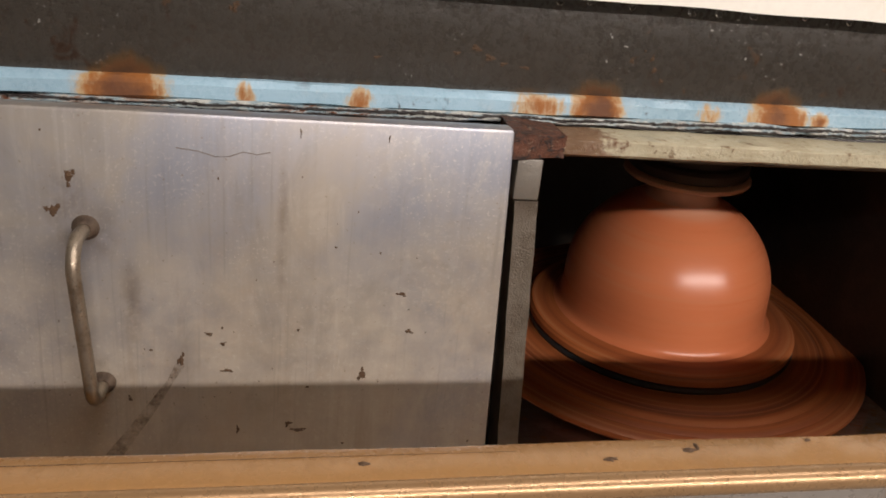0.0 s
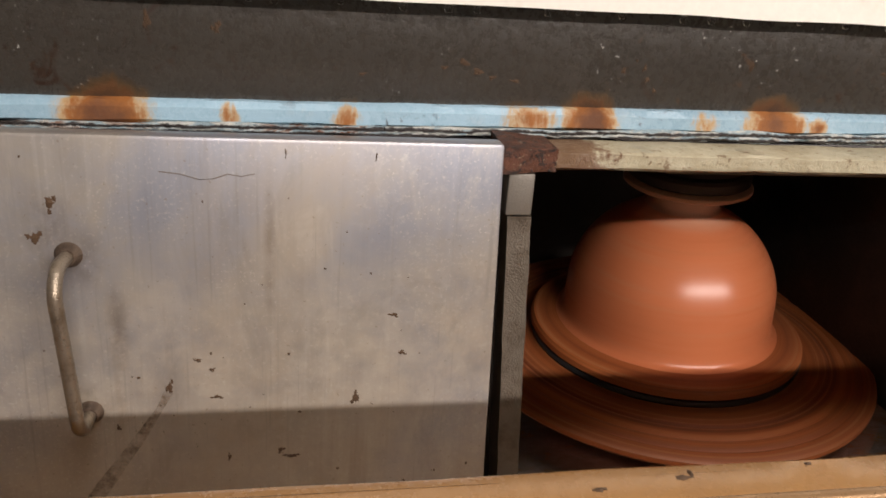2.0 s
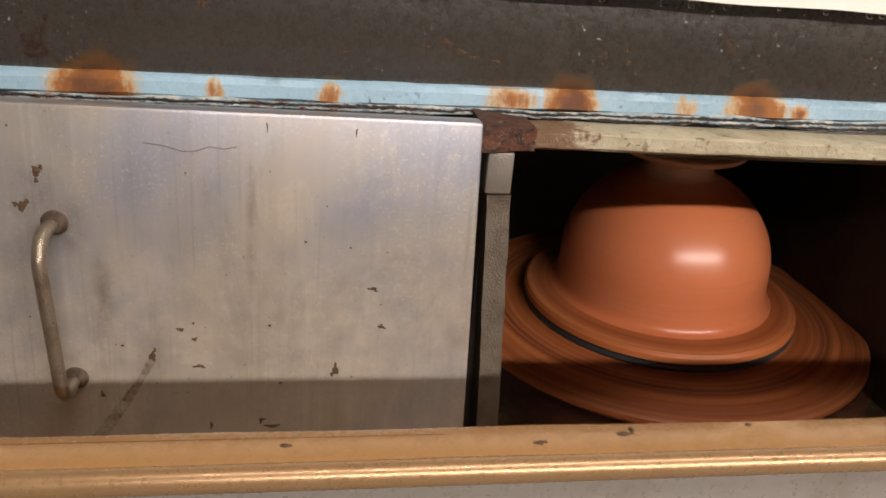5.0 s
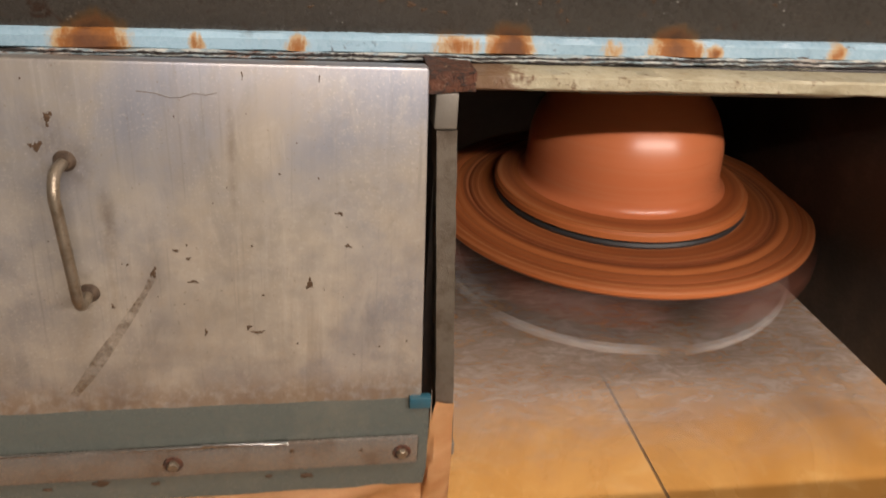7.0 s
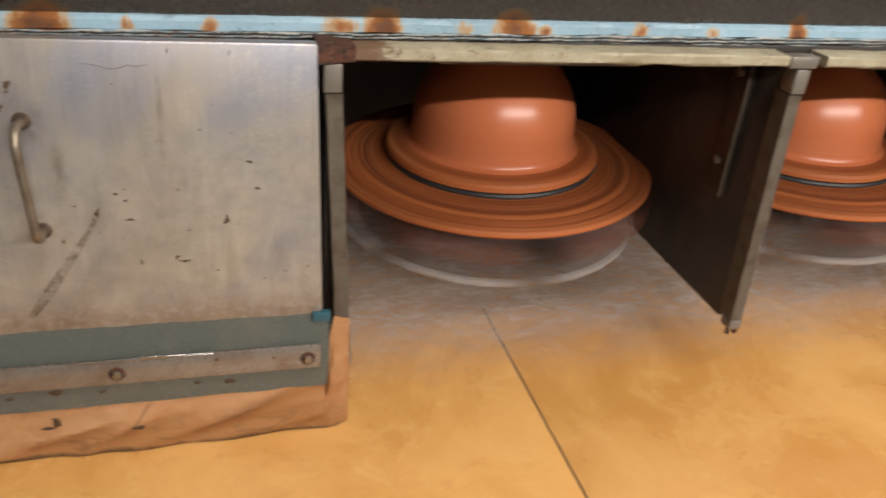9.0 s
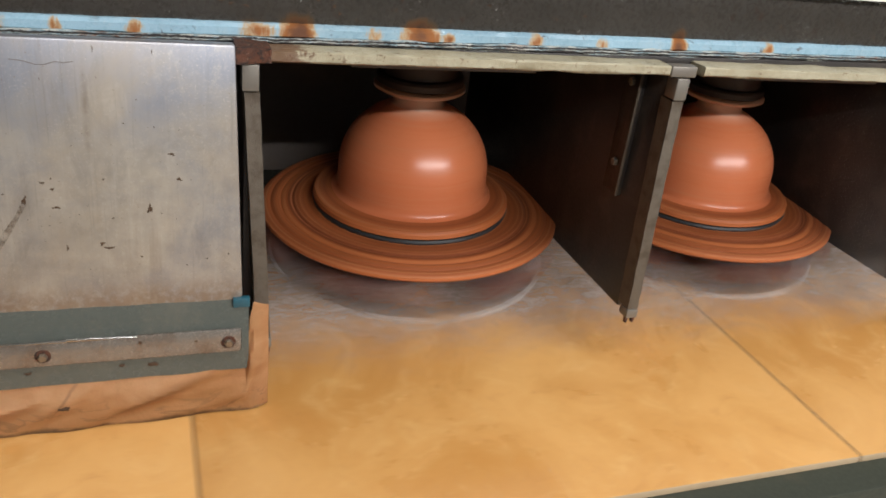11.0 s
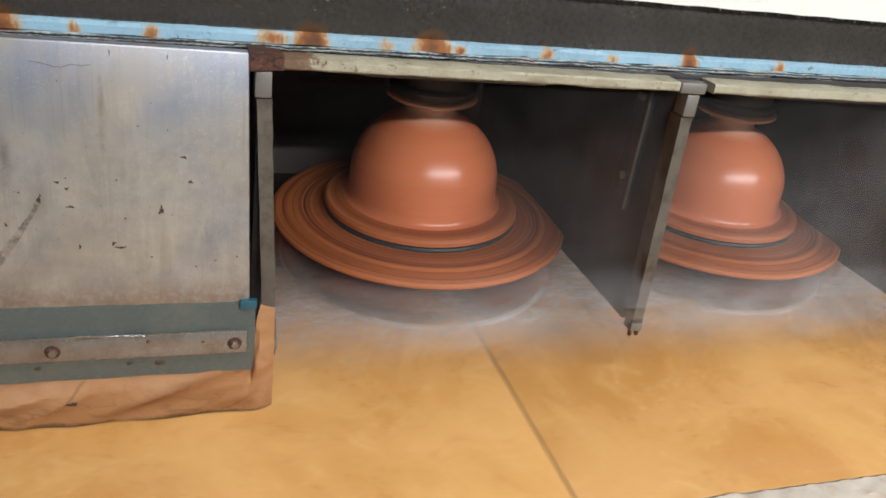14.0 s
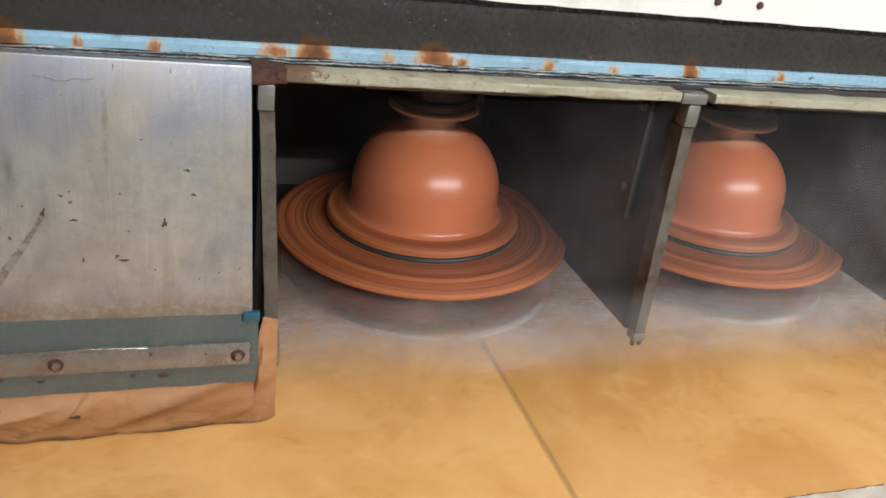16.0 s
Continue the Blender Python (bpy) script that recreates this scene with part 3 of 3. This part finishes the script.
part("sheet", extrude_x([(0.034, 0.5770), (0.034, 0.80), (0.12, 0.80), (0.12, 0.5770)], -2.2, 2.6, 300, 0.0012, 21), WHITE, cover)
for x in (0.625, 0.694):
    part("bolt_hole", lathe([(0, 0.0035), (0.0042, 0.0035), (0.0055, 0.0)], 16), RUST, cover, "", pose(x, 0.034, 0.5995, 90))
for k in range(40):
    x = -0.35 + 0.034 * k + random.uniform(-0.014, 0.014)
    d = random.uniform(0.7, 1.3)
    part("water_drop", lathe([(0, -0.0045 * d), (0.0018 * d, -0.004 * d), (0.0026 * d, -0.002 * d), (0.0022 * d, 0.0), (0, 0.001)], 12), WATER, cover, "", pose(x, 0.0365, 0.5767))

# ---------------------------------------------------------------- opening frames
PITCH = 0.5925


def top_bar(x0, x1, y=0.012):
    ob = thing("top_bar", "cream painted flat bar over an opening, chipped and rusty", "bar", "bars over the openings")
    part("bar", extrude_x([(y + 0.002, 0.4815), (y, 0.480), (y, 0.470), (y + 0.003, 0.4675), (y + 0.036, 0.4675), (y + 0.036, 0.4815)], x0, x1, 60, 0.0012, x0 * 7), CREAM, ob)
    part("inner_lip", box(x0 + 0.105, x0 + 0.36, 0.0485, 0.062, 0.4555, 0.4665, 0.001), INSIDE, ob, "brown stained inner lip")
    return ob


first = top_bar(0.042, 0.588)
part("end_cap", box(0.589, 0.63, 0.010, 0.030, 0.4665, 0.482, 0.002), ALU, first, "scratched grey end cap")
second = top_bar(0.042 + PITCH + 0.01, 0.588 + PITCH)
part("end_cap", box(0.589 + PITCH, 0.63 + PITCH, 0.010, 0.030, 0.4665, 0.482, 0.002), ALU, second, "scratched grey end cap")
corner = thing("corner_block", "rust eaten steel corner block beside the cover door", "block")
part("block", extrude_x([(0.008, 0.486), (0.008, 0.4665), (0.046, 0.4665), (0.046, 0.486)], 0.001, 0.0415, 30, 0.003, 2), RUST, corner)

# ---------------------------------------------------------------- dividers


def divider(x, bottom=0.082, lean=0.0):
    ob = thing("divider", "black slurry stained divider plate with a steel front channel", "divider", "dividers between the heads", at=pose(x, 0, 0))
    part("plate", box(0.004, 0.018, 0.034, 0.80, bottom, 0.466, 0.001), BLACK, ob)
    y0, y1 = 0.019, -0.002
    bm = bmesh.new()
    sect = [(0.0, 0.03), (0.0, 0.0), (0.018, 0.0), (0.018, 0.03), (0.0155, 0.03), (0.0155, 0.003), (0.0025, 0.003), (0.0025, 0.03)]
    rows = []
    for k in range(25):
        z = bottom + 0.014 + (0.430 - bottom - 0.014) * k / 24
        dy = y1 + (y0 - y1) * (z - bottom) / (0.466 - bottom)
        rows.append([bm.verts.new((x + lean * (0.466 - z) + 0.0008 * noise.noise((z * 40, x * 90, 1)), y + dy + 0.0008 * noise.noise((z * 40, x * 90, 5)), z)) for x, y in sect])
    for a, b in zip(rows, rows[1:]):
        for k in range(8):
            bm.faces.new((a[k], a[(k + 1) % 8], b[(k + 1) % 8], b[k]))
    bm.faces.new(rows[0])
    bm.faces.new(rows[-1])
    part("channel", bm, POST, ob)
    part("top_clip", box(-0.001, 0.019, 0.014, 0.04, 0.432, 0.464, 0.0015), ALU, ob, "bare metal clip")
    off = lean * (0.466 - bottom)
    part("foot_clip", box(off - 0.001, off + 0.019, -0.003, 0.02, bottom - 0.002, bottom + 0.013, 0.0015), ALU, ob, "bare metal clip")
    for dx in (0.003, 0.015):
        part("foot_pin", box(off + dx - 0.0025, off + dx + 0.0025, 0.0, 0.006, bottom - 0.012, bottom - 0.002, 0.0008), RUST, ob)
    bar = part("bracket", box(-0.004, 0.0035, 0.095, 0.14, 0.25, 0.455, 0.001), BLACK, ob)
    part("bracket_rib", box(-0.009, -0.004, 0.0925, 0.0955, 0.25, 0.455, 0.001), POST, ob)
    for z in (0.43, 0.30):
        part("bolt", lathe([(0, 0.006), (0.006, 0.006), (0.007, 0.004), (0.007, 0)], 6), ALU, bar, "", pose(-0.004, 0.118, z, 0, -90, 0))
    return ob


divider(0.010, lean=0.052)
middle_divider = divider(0.010 + PITCH + 0.004)
copy_thing(middle_divider, pose(0.010 + (PITCH + 0.004) * 2, 0, 0))

# inside of the cabinet
bm = bmesh.new()
box(-2.2, 2.6, 0.86, 0.88, -0.01, 0.62, 0, bm)
tagged(part("cabinet_back", bm, INSIDE), "dark stained back wall inside the polishing cabinet", "wall", kind="structure")
bm = box(-2.2, 2.6, 0.076, 0.86, 0.60, 0.62, 0)
tagged(part("cabinet_top", bm, INSIDE), "dark top plate of the polishing cabinet", "cabinet top", kind="structure")

# ---------------------------------------------------------------- cover door
door = thing("cover_door", "stained stainless steel cover door with a bent rod handle", "door", at=pose(0, 0, 0.49, -2.86, 0, 0) @ pose(0, 0, -0.49))
bm = box(-0.62, 0.0, 0.0, 0.018, 0.161, 0.4895, 0.0028)
for v in bm.verts:
    # the free edge is cut a little askew
    if v.co.x > -0.1:
        v.co.x += 0.027 * (0.4895 - v.co.z)
part("panel", bm, STEEL_DOOR, door)
hx, ht, hb, out, bend = -0.2895, 0.4085, 0.2900, 0.036, 0.018
hl = -0.2845
pts = [(hx, 0.001, ht)]
for k in range(9):
    a = math.pi / 2 * k / 8
    pts.append((hx - 0.001, -(out - bend) - bend * math.sin(a), ht - bend * (1 - math.cos(a))))
for k in range(9):
    a = math.pi / 2 * k / 8
    pts.append((hl, -(out - bend) - bend * math.cos(a), hb + bend * (1 - math.sin(a))))
pts.append((hl, 0.001, hb))
handle = part("handle", tube(pts, 0.0047), TARNISH, door, "bent steel rod handle")
for x, z in ((hx, ht), (hl, hb)):
    part("weld", lathe([(0, 0.006), (0.0055, 0.006), (0.0075, 0.003), (0.009, 0)], 18), WELD, handle, "", pose(x, 0.0, z, 90))

# dried dirt, dents and scrapes on the panel: x, z, half width, half height
SPOTS = ((-0.298, 0.444, 4, 7), (-0.309, 0.420, 5, 6), (-0.072, 0.362, 4, 2.4), (-0.065, 0.331, 4.5, 2), (-0.098, 0.294, 4, 6), (-0.139, 0.284, 2, 1.5), (-0.122, 0.398, 1.6, 1.4),
         (-0.21, 0.329, 4, 1.6), (-0.201, 0.321, 3, 1.6), (-0.23, 0.307, 3, 7), (-0.198, 0.299, 4.5, 2.2), (-0.267, 0.276, 2, 3), (-0.19, 0.248, 2, 3.4), (-0.153, 0.252, 3, 3),
         (-0.145, 0.246, 6, 2.6), (-0.110, 0.233, 2, 2), (-0.251, 0.316, 2, 1.5), (-0.147, 0.332, 1.5, 2), (-0.058, 0.219, 2, 1.2), (-0.009, 0.232, 1.4, 2), (-0.149, 0.480, 0.9, 3.5), (-0.089, 0.479, 0.8, 3))
for n, (x, z, w, h) in enumerate(SPOTS):
    part("dirt_spot", blob(w * 0.0009, h * 0.0009, n + 1, 0.0008, 18, 3 if max(w, h) > 2.5 else 1), DIRT, door, "", pose(x, 0.0, z))
SMEAR = smear_material()
bm = bmesh.new()
line = [(-0.231, 0.306, 0.003), (-0.238, 0.292, 0.002), (-0.252, 0.27, 0.0035), (-0.266, 0.25, 0.004), (-0.28, 0.23, 0.005), (-0.296, 0.206, 0.0045), (-0.309, 0.188, 0.003)]
pairs = [(bm.verts.new((x - w, -0.0006, z)), bm.verts.new((x + w, -0.0006, z - w))) for x, z, w in line]
for (a, b), (c, d) in zip(pairs, pairs[1:]):
    bm.faces.new((a, b, d, c))
part("scrape", bm, SMEAR, door, "long faint brown scrape mark")
rng = random.Random(5)
for n in range(46):
    cx, cz, sp = rng.choice(((-0.21, 0.31, 0.05), (-0.12, 0.25, 0.06), (-0.28, 0.28, 0.05), (-0.1, 0.4, 0.09), (-0.2, 0.38, 0.1)))
    x, z = cx + rng.gauss(0, sp), cz + rng.gauss(0, sp * 0.7)
    if -0.6 < x < -0.006 and 0.17 < z < 0.48:
        r = rng.uniform(0.0005, 0.0014)
        part("dirt_speck", blob(r, r * rng.uniform(0.6, 1.8), n + 100, 0.0004, 8), DIRT, door, "", pose(x, 0.0, z))
crack = tube([(-0.23, 0, 0.466), (-0.217, 0, 0.4645), (-0.205, 0, 0.461), (-0.196, 0, 0.4615), (-0.187, 0, 0.465), (-0.178, 0, 0.4635), (-0.169, 0, 0.4655)], 0.00035, 6)
part("scratch", crack, SCRATCH, door, "thin wandering scratch")

# the skirt below the door: rubber, flat bar with bolts, canvas
skirt = thing("door_skirt", "blue-green rubber skirt clamped by a bolted flat bar", "skirt")
part("rubber", extrude_x([(-0.016, 0.169), (-0.024, 0.132), (-0.026, 0.066), (-0.022, 0.066), (-0.020, 0.132), (-0.012, 0.169)], -0.62, 0.016, 40, 0.0012, 5), GREEN, skirt)
bar = part("flat_bar", box(-0.62, 0.006, -0.031, -0.0265, 0.097, 0.132, 0.003), STRAP, skirt, "grey flat bar with rusty bolts")
for x in (-0.4465, -0.2275, -0.0102):
    hexbolt("bolt", bar, x, -0.031, 0.113, 0.0058, TARNISH)
# added rod whose gloss stands in for the gleam on the bar's wet rim
part("gleam_rod", tube([(-0.43, -0.0305, 0.1318), (-0.3, -0.0308, 0.132), (-0.2, -0.0305, 0.1318), (-0.12, -0.0305, 0.132)], 0.0022, 12), GLEAM, bar, "glossy rod added to show the gleam on the wet bar")
part("tape", box(-0.004, 0.0175, -0.022, -0.013, 0.158, 0.171, 0.0015), TEAL, skirt, "teal tape at the corner")

for n, (x, z, w, h) in enumerate(((-0.295, 0.09, 8, 3.5), (-0.246, 0.086, 5, 2), (-0.117, 0.122, 3, 3), (-0.103, 0.085, 6, 3), (-0.14, 0.087, 4, 2.5), (-0.344, 0.086, 4, 2), (-0.05, 0.118, 2, 2))):
    part("dirt_spot", blob(w * 0.001, h * 0.001, n + 40, 0.0009), DIRT, skirt, "", pose(x, -0.0265 if z < 0.1 else -0.0312, z))

# canvas curtain with folds
bm = bmesh.new()
NX, NZ = 130, 18
grid = []
for i in range(NX + 1):
    x = -0.62 + 0.663 * i / NX
    col = []
    for j in range(NZ + 1):
        s = j / NZ
        z = 0.085 - 0.084 * s
        end = max(0.0, (x - 0.014) / 0.034)
        y = -0.021 - 0.012 * s - 0.006 * s * noise.noise((x * 7, s * 1.5, 3)) - 0.010 * noise.noise((x * 9 + s * 2.5, s * 3, 8)) * s * (1 - s) * 3 - 0.002 * s * math.sin(x * 21 + 5 * s) + 0.016 * end ** 2
        for fx, fs, slope, depth in ((-0.10, 0.52, -0.28, 0.014), (-0.04, 0.80, -0.20, 0.007), (-0.215, 0.55, -0.5, 0.006), (-0.29, 0.6, -0.26, 0.009), (-0.45, 0.5, 0.3, 0.008)):
            # slack diagonal folds
            y -= depth * math.exp(-((s - fs - (x - fx) * slope * 14) / 0.13) ** 2 - ((x - fx) / 0.10) ** 2) * min(1.0, 2.2 * s)
        if end > 0:
            z = z + (1 - s) * (0.085 if end > 0.15 else 0.085 * end / 0.15) - 0.02 * (1 - s) * end
        if j == NZ:
            z = 0.0015 + 0.004 * max(0, noise.noise((x * 16, 7, 2)))
        col.append(bm.verts.new((x, y, z)))
    grid.append(col)
for i in range(NX):
    for j in range(NZ):
        bm.faces.new((grid[i][j], grid[i + 1][j], grid[i + 1][j + 1], grid[i][j + 1]))
bmesh.ops.solidify(bm, geom=bm.faces[:], thickness=0.003)
canvas = thing("canvas_curtain", "slurry soaked orange canvas curtain hanging onto the tiles", "curtain")
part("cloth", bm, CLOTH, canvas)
for n, (x, z, w, h) in enumerate(((-0.298, 0.053, 4, 8), (-0.307, 0.046, 9, 2.2), (-0.209, 0.035, 6, 3.5))):
    part("mud_spot", blob(w * 0.001, h * 0.001, n + 70, 0.0012), DIRT, canvas, "", pose(x, -0.0335 - 0.12 * (0.06 - z), z, 8))

# ---------------------------------------------------------------- polishing heads


def polishing_head():
    ob = thing("polishing_head", "orange painted polishing head with a wide ringed disc", "polishing head", "polishing heads")
    part("disc", lathe([(0, 0.0), (0.266, 0.0), (0.2735, 0.0025), (0.277, 0.007), (0.2765, 0.012), (0.272, 0.0150), (0.262, 0.0160), (0.258, 0.0153), (0.255, 0.0170), (0.243, 0.0178), (0.240, 0.0168),
                        (0.237, 0.0184), (0.222, 0.0194), (0.219, 0.0184), (0.216, 0.0200), (0.203, 0.0208), (0.198, 0.0198), (0.18, 0.0202), (0, 0.0202)], 96), DISC, ob, "ringed orange disc filmed with slurry")
    part("gasket", lathe([(0.150, 0.0204), (0.181, 0.0204), (0.1825, 0.024), (0.181, 0.0280), (0.150, 0.0280)], 96), GROOVE, ob, "black rubber ring")
    part("hub_flange", lathe([(0.11, 0.0283), (0.176, 0.0283), (0.1815, 0.031), (0.1815, 0.0385), (0.178, 0.0425), (0.166, 0.0448), (0.152, 0.0462), (0.11, 0.047)], 96), DISC, ob)
    dome = [(0.150, 0.0455), (0.1435, 0.0485), (0.1400, 0.053), (0.1385, 0.061), (0.1375, 0.075), (0.1368, 0.090)]
    for k in range(1, 19):
        a = radians(68 * k / 18)
        dome.append((0.1368 * math.cos(a) ** 0.97, 0.090 + 0.1265 * math.sin(a)))
    dome += [(0.0490, 0.2090), (0.0470, 0.2110)]
    part("dome", lathe(dome, 96), ORANGE, ob)
    part("neck", lathe([(0.0478, 0.2104), (0.0455, 0.2130), (0.0440, 0.218), (0.0435, 0.2380)], 64), NECK, ob, "pale neck")
    part("neck_flange", lathe([(0.041, 0.2382), (0.077, 0.2387), (0.081, 0.2412), (0.081, 0.2455), (0.077, 0.2485), (0.05, 0.2495)], 72), ORANGE, ob)
    part("shaft", lathe([(0.05, 0.2497), (0.074, 0.2497), (0.077, 0.252), (0.077, 0.262), (0.074, 0.266), (0.066, 0.268), (0.066, 0.38), (0.0, 0.38)], 48), HOUSING, ob, "dark red-brown spindle housing")
    for k in range(6):
        shoe = bmesh.new()
        box(0.135, 0.258, -0.036, 0.036, -0.078, -0.002, 0.006, shoe)
        s = part("abrasive_shoe", shoe, ABRASIVE, ob, "grey abrasive shoe", pose(0, 0, 0, 0, 0, 60 * k))
        part("holder", box(0.215, 0.286, -0.03, 0.03, -0.036, -0.010, 0.004), HOLDER, s)
        part("wear_edge", box(0.225, 0.262, -0.036, 0.036, -0.0885, -0.0785, 0.003), ABRASIVE_EDGE, s)
    return ob


HEAD_X, HEAD_Y, LOW, HIGH, STEP = 0.3575, 0.403, 0.0965, 0.1905, 0.634
# the heads hang a little out of true
LEAN = (1.4, -1.8)
heads = [polishing_head()]
heads.append(copy_thing(heads[0], pose(HEAD_X + STEP, HEAD_Y, LOW)))

# ---------------------------------------------------------------- front guard
guard = thing("front_guard", "tan stained sliding steel splash guard with a rounded top edge", "guard")
part("top_rail", extrude_x([(-0.002, 0.0), (-0.002, -0.006), (-0.0225, -0.006), (-0.0232, 0.0015), (-0.0215, 0.0022), (-0.006, 0.0022)], -1.6, 2.2, 160, 0.0006, 11), GUARD, guard)
# rolled edge in a lighter, shinier metal that stands in for its highlight
part("rolled_edge", extrude_x([(-0.0248 + 0.0052 * math.cos(radians(a)), -0.0030 + 0.0052 * math.sin(radians(a))) for a in range(10, 370, 24)], -1.6, 2.2, 60, 0.0003, 15), EDGE, guard, "rolled edge, brightened for its highlight")
part("pencil_line", tube([(-1.6, -0.009, 0.0023), (0.2, -0.0095, 0.0023), (2.2, -0.009, 0.0023)], 0.0004, 6), DIRT, guard)
part("front_sheet", box(-1.6, 2.2, -0.0262, -0.0238, -0.36, -0.0085, 0.0005), GUARD_FRONT, guard)
part("front_seam", tube([(-1.6, -0.0264, -0.024), (2.2, -0.0264, -0.024)], 0.0005, 6), DIRT, guard)
# tan sheet added to bounce warm light onto the door
part("bounce_sheet", box(-1.6, 2.2, -0.0045, -0.0025, -0.36, -0.0065, 0.0005), GUARD, guard)
for n, (x, y, w, h) in enumerate(((0.0, -0.012, 3.5, 1.6), (-0.035, -0.016, 3, 1.2), (0.055, -0.008, 2, 1), (-0.13, -0.014, 2.4, 1.1), (0.004, -0.010, 1.2, 3))):
    part("dirt_spot", blob(w * 0.001, h * 0.001, n + 210, 0.0007), DIRT, guard, "", pose(x, y, 0.0026, -90))

for x in (-1.66, 2.2005):
    column = thing("guide_column", "grey steel guide column of the sliding guard", "column", "guide columns")
    part("column", box(x, x + 0.0595, -0.36, -0.28, -0.9, 0.55, 0.003), GUARD_FRONT, column)
rail = thing("side_rail", "pale slurry crusted side rail along the belt", "rail")
bm = bmesh.new()
NX, NY = 420, 18
rows = []
for j in range(NY + 1):
    edge = j in (0, NY)
    rows.append([bm.verts.new((-0.6 + 2.6 * i / NX, -0.289 - 0.12 * max(0, j - 1) / (NY - 2) if j < NY else -0.409,
                               -0.05 if edge else 0.0035 * noise.noise((i * 0.22, j * 0.7, 2)) + 0.003 * abs(noise.noise((i * 0.5, j * 1.3, 5))) - 0.01 * (j / NY) ** 2)) for i in range(NX + 1)])
for a, b in zip(rows, rows[1:]):
    for i in range(NX):
        bm.faces.new((a[i], a[i + 1], b[i + 1], b[i]))
part("crust", bm, CRUST, rail)

# ---------------------------------------------------------------- spray mist


def mist_sheet(seed, x0, x1, y, z0, z1, strength):
    k = Nodes("spray_mist")
    swirl = k.noise(5, 6, 0.6, k.scaled(1, 1, 1.5, seed * 1.9), 0.8)
    u = k.axis("X")
    z = k.axis("Z")
    fade = k.math("MULTIPLY", k.ramp(u, x0, x0 + 0.35 * (x1 - x0)), k.ramp(u, x1, x1 - 0.2))
    fade = k.math("MULTIPLY", fade, k.math("MULTIPLY", k.ramp(z, z1, z1 - 0.55 * (z1 - z0)), k.ramp(z, z0, z0 + 0.12)))
    alpha = k.math("MULTIPLY", fade, k.ramp(swirl, 0.25, 0.75, 0.35 * strength, strength))
    m = k.done((0.86, 0.85, 0.83), 1.0, 0.0, 0.0, alpha)
    k.b.inputs["Specular IOR Level"].default_value = 0.0
    bm = bmesh.new()
    n, h = 50, 16
    rows = [[bm.verts.new((x0 + (x1 - x0) * i / n, y + 0.05 * noise.noise((i * 0.12, j * 0.2, seed)), z0 + (z1 - z0) * j / h)) for i in range(n + 1)] for j in range(h + 1)]
    for a, b in zip(rows, rows[1:]):
        for i in range(n):
            bm.faces.new((a[i], a[i + 1], b[i + 1], b[i]))
    return tagged(part("spray_mist", bm, m), "thin white spray mist drifting round the heads", "mist", kind="stuff")


mists = [mist_sheet(1, 0.02, 1.7, 0.07, 0.02, 0.60, 0.035), mist_sheet(2, 0.35, 1.9, 0.02, 0.01, 0.55, 0.06), mist_sheet(3, 0.0, 1.7, 0.66, 0.02, 0.6, 0.045),
         mist_sheet(4, -0.1, 1.6, 0.0, 0.004, 0.20, 0.17)]

# ---------------------------------------------------------------- what moves
def between(t, table):
    for (a, u), (b, v) in zip(table, table[1:]):
        if t <= b:
            k = (t - a) / (b - a)
            k = k * k * (3 - 2 * k)
            return u + (v - u) * k
    return table[-1][1]


HEAD_DX = [(0, 0.006), (4.3, 0.006), (6.1, -0.004), (9.7, -0.004), (10.9, 0.006), (16, 0.006)]
HEAD_Z = [(0, LOW), (4.3, LOW), (6.1, HIGH), (6.5, HIGH - 0.001), (7.2, HIGH - 0.006), (8.0, HIGH - 0.007), (8.6, HIGH - 0.007), (9.7, HIGH - 0.024), (10.9, LOW - 0.004), (16, LOW - 0.004)]
GUARD_Z = [(0, 0.440), (5.0, 0.440), (6.3, 0.384), (6.6, 0.340), (7.0, 0.185), (7.3, 0.06), (8.0, -0.5), (16, -0.5)]
RAIL_Z = [(0, -0.12), (9.7, -0.12), (11.7, -0.014), (12.1, 0.0), (16, 0.003)]
SEAM = [(0, 0.303), (9.0, 0.305), (9.3, 0.309), (9.5, 0.319), (9.7, 0.341), (10.0, 0.41), (10.3, 0.547), (11.8, 1.212), (12.4, 1.5), (16.0, 0.41 + 3 * TILE_L)]


def seam_at(t):
    for (a, u), (b, v) in zip(SEAM, SEAM[1:]):
        if t <= b:
            return u + (v - u) * (t - a) / (b - a)
    return SEAM[-1][1]


def motions():
    for n, ob in enumerate(heads):
        rows = []
        for f in range(0, 481):
            t = f / 30
            rows.append((t, pose(HEAD_X + STEP * n + between(t, HEAD_DX) * (1 + 1.6 * n), HEAD_Y, between(t, HEAD_Z), *LEAN, 0) @ pose(0, 0, 0, 0, 0, (f * 78 + 25 * n) % 360)))
        walk(ob, rows)
    walk(guard, [(f / 10, pose(0, -0.287, between(f / 10, GUARD_Z))) for f in range(0, 161)])
    walk(rail, [(f / 10, pose(0, 0, between(f / 10, RAIL_Z))) for f in range(0, 161)])
    for n, ob in enumerate(mists):
        rows = []
        for f in range(0, 161):
            t = f / 10
            away = between(t, [(0, 1.0), (9.75, 1.0), (11.7, 0.0), (16, 0.0)])
            rows.append((t, pose(2.9 * away + 0.03 * math.sin(1.3 * t + n * 2.0), 0.008 * math.sin(0.9 * t + n), 0.01 * math.sin(1.1 * t + 1.7 * n))))
        walk(ob, rows)
    for i, ob in tile_things:
        walk(ob, [(f / 10, pose(seam_at(f / 10) + i * TILE_L, 0, 0)) for f in range(0, 161)])


motions()
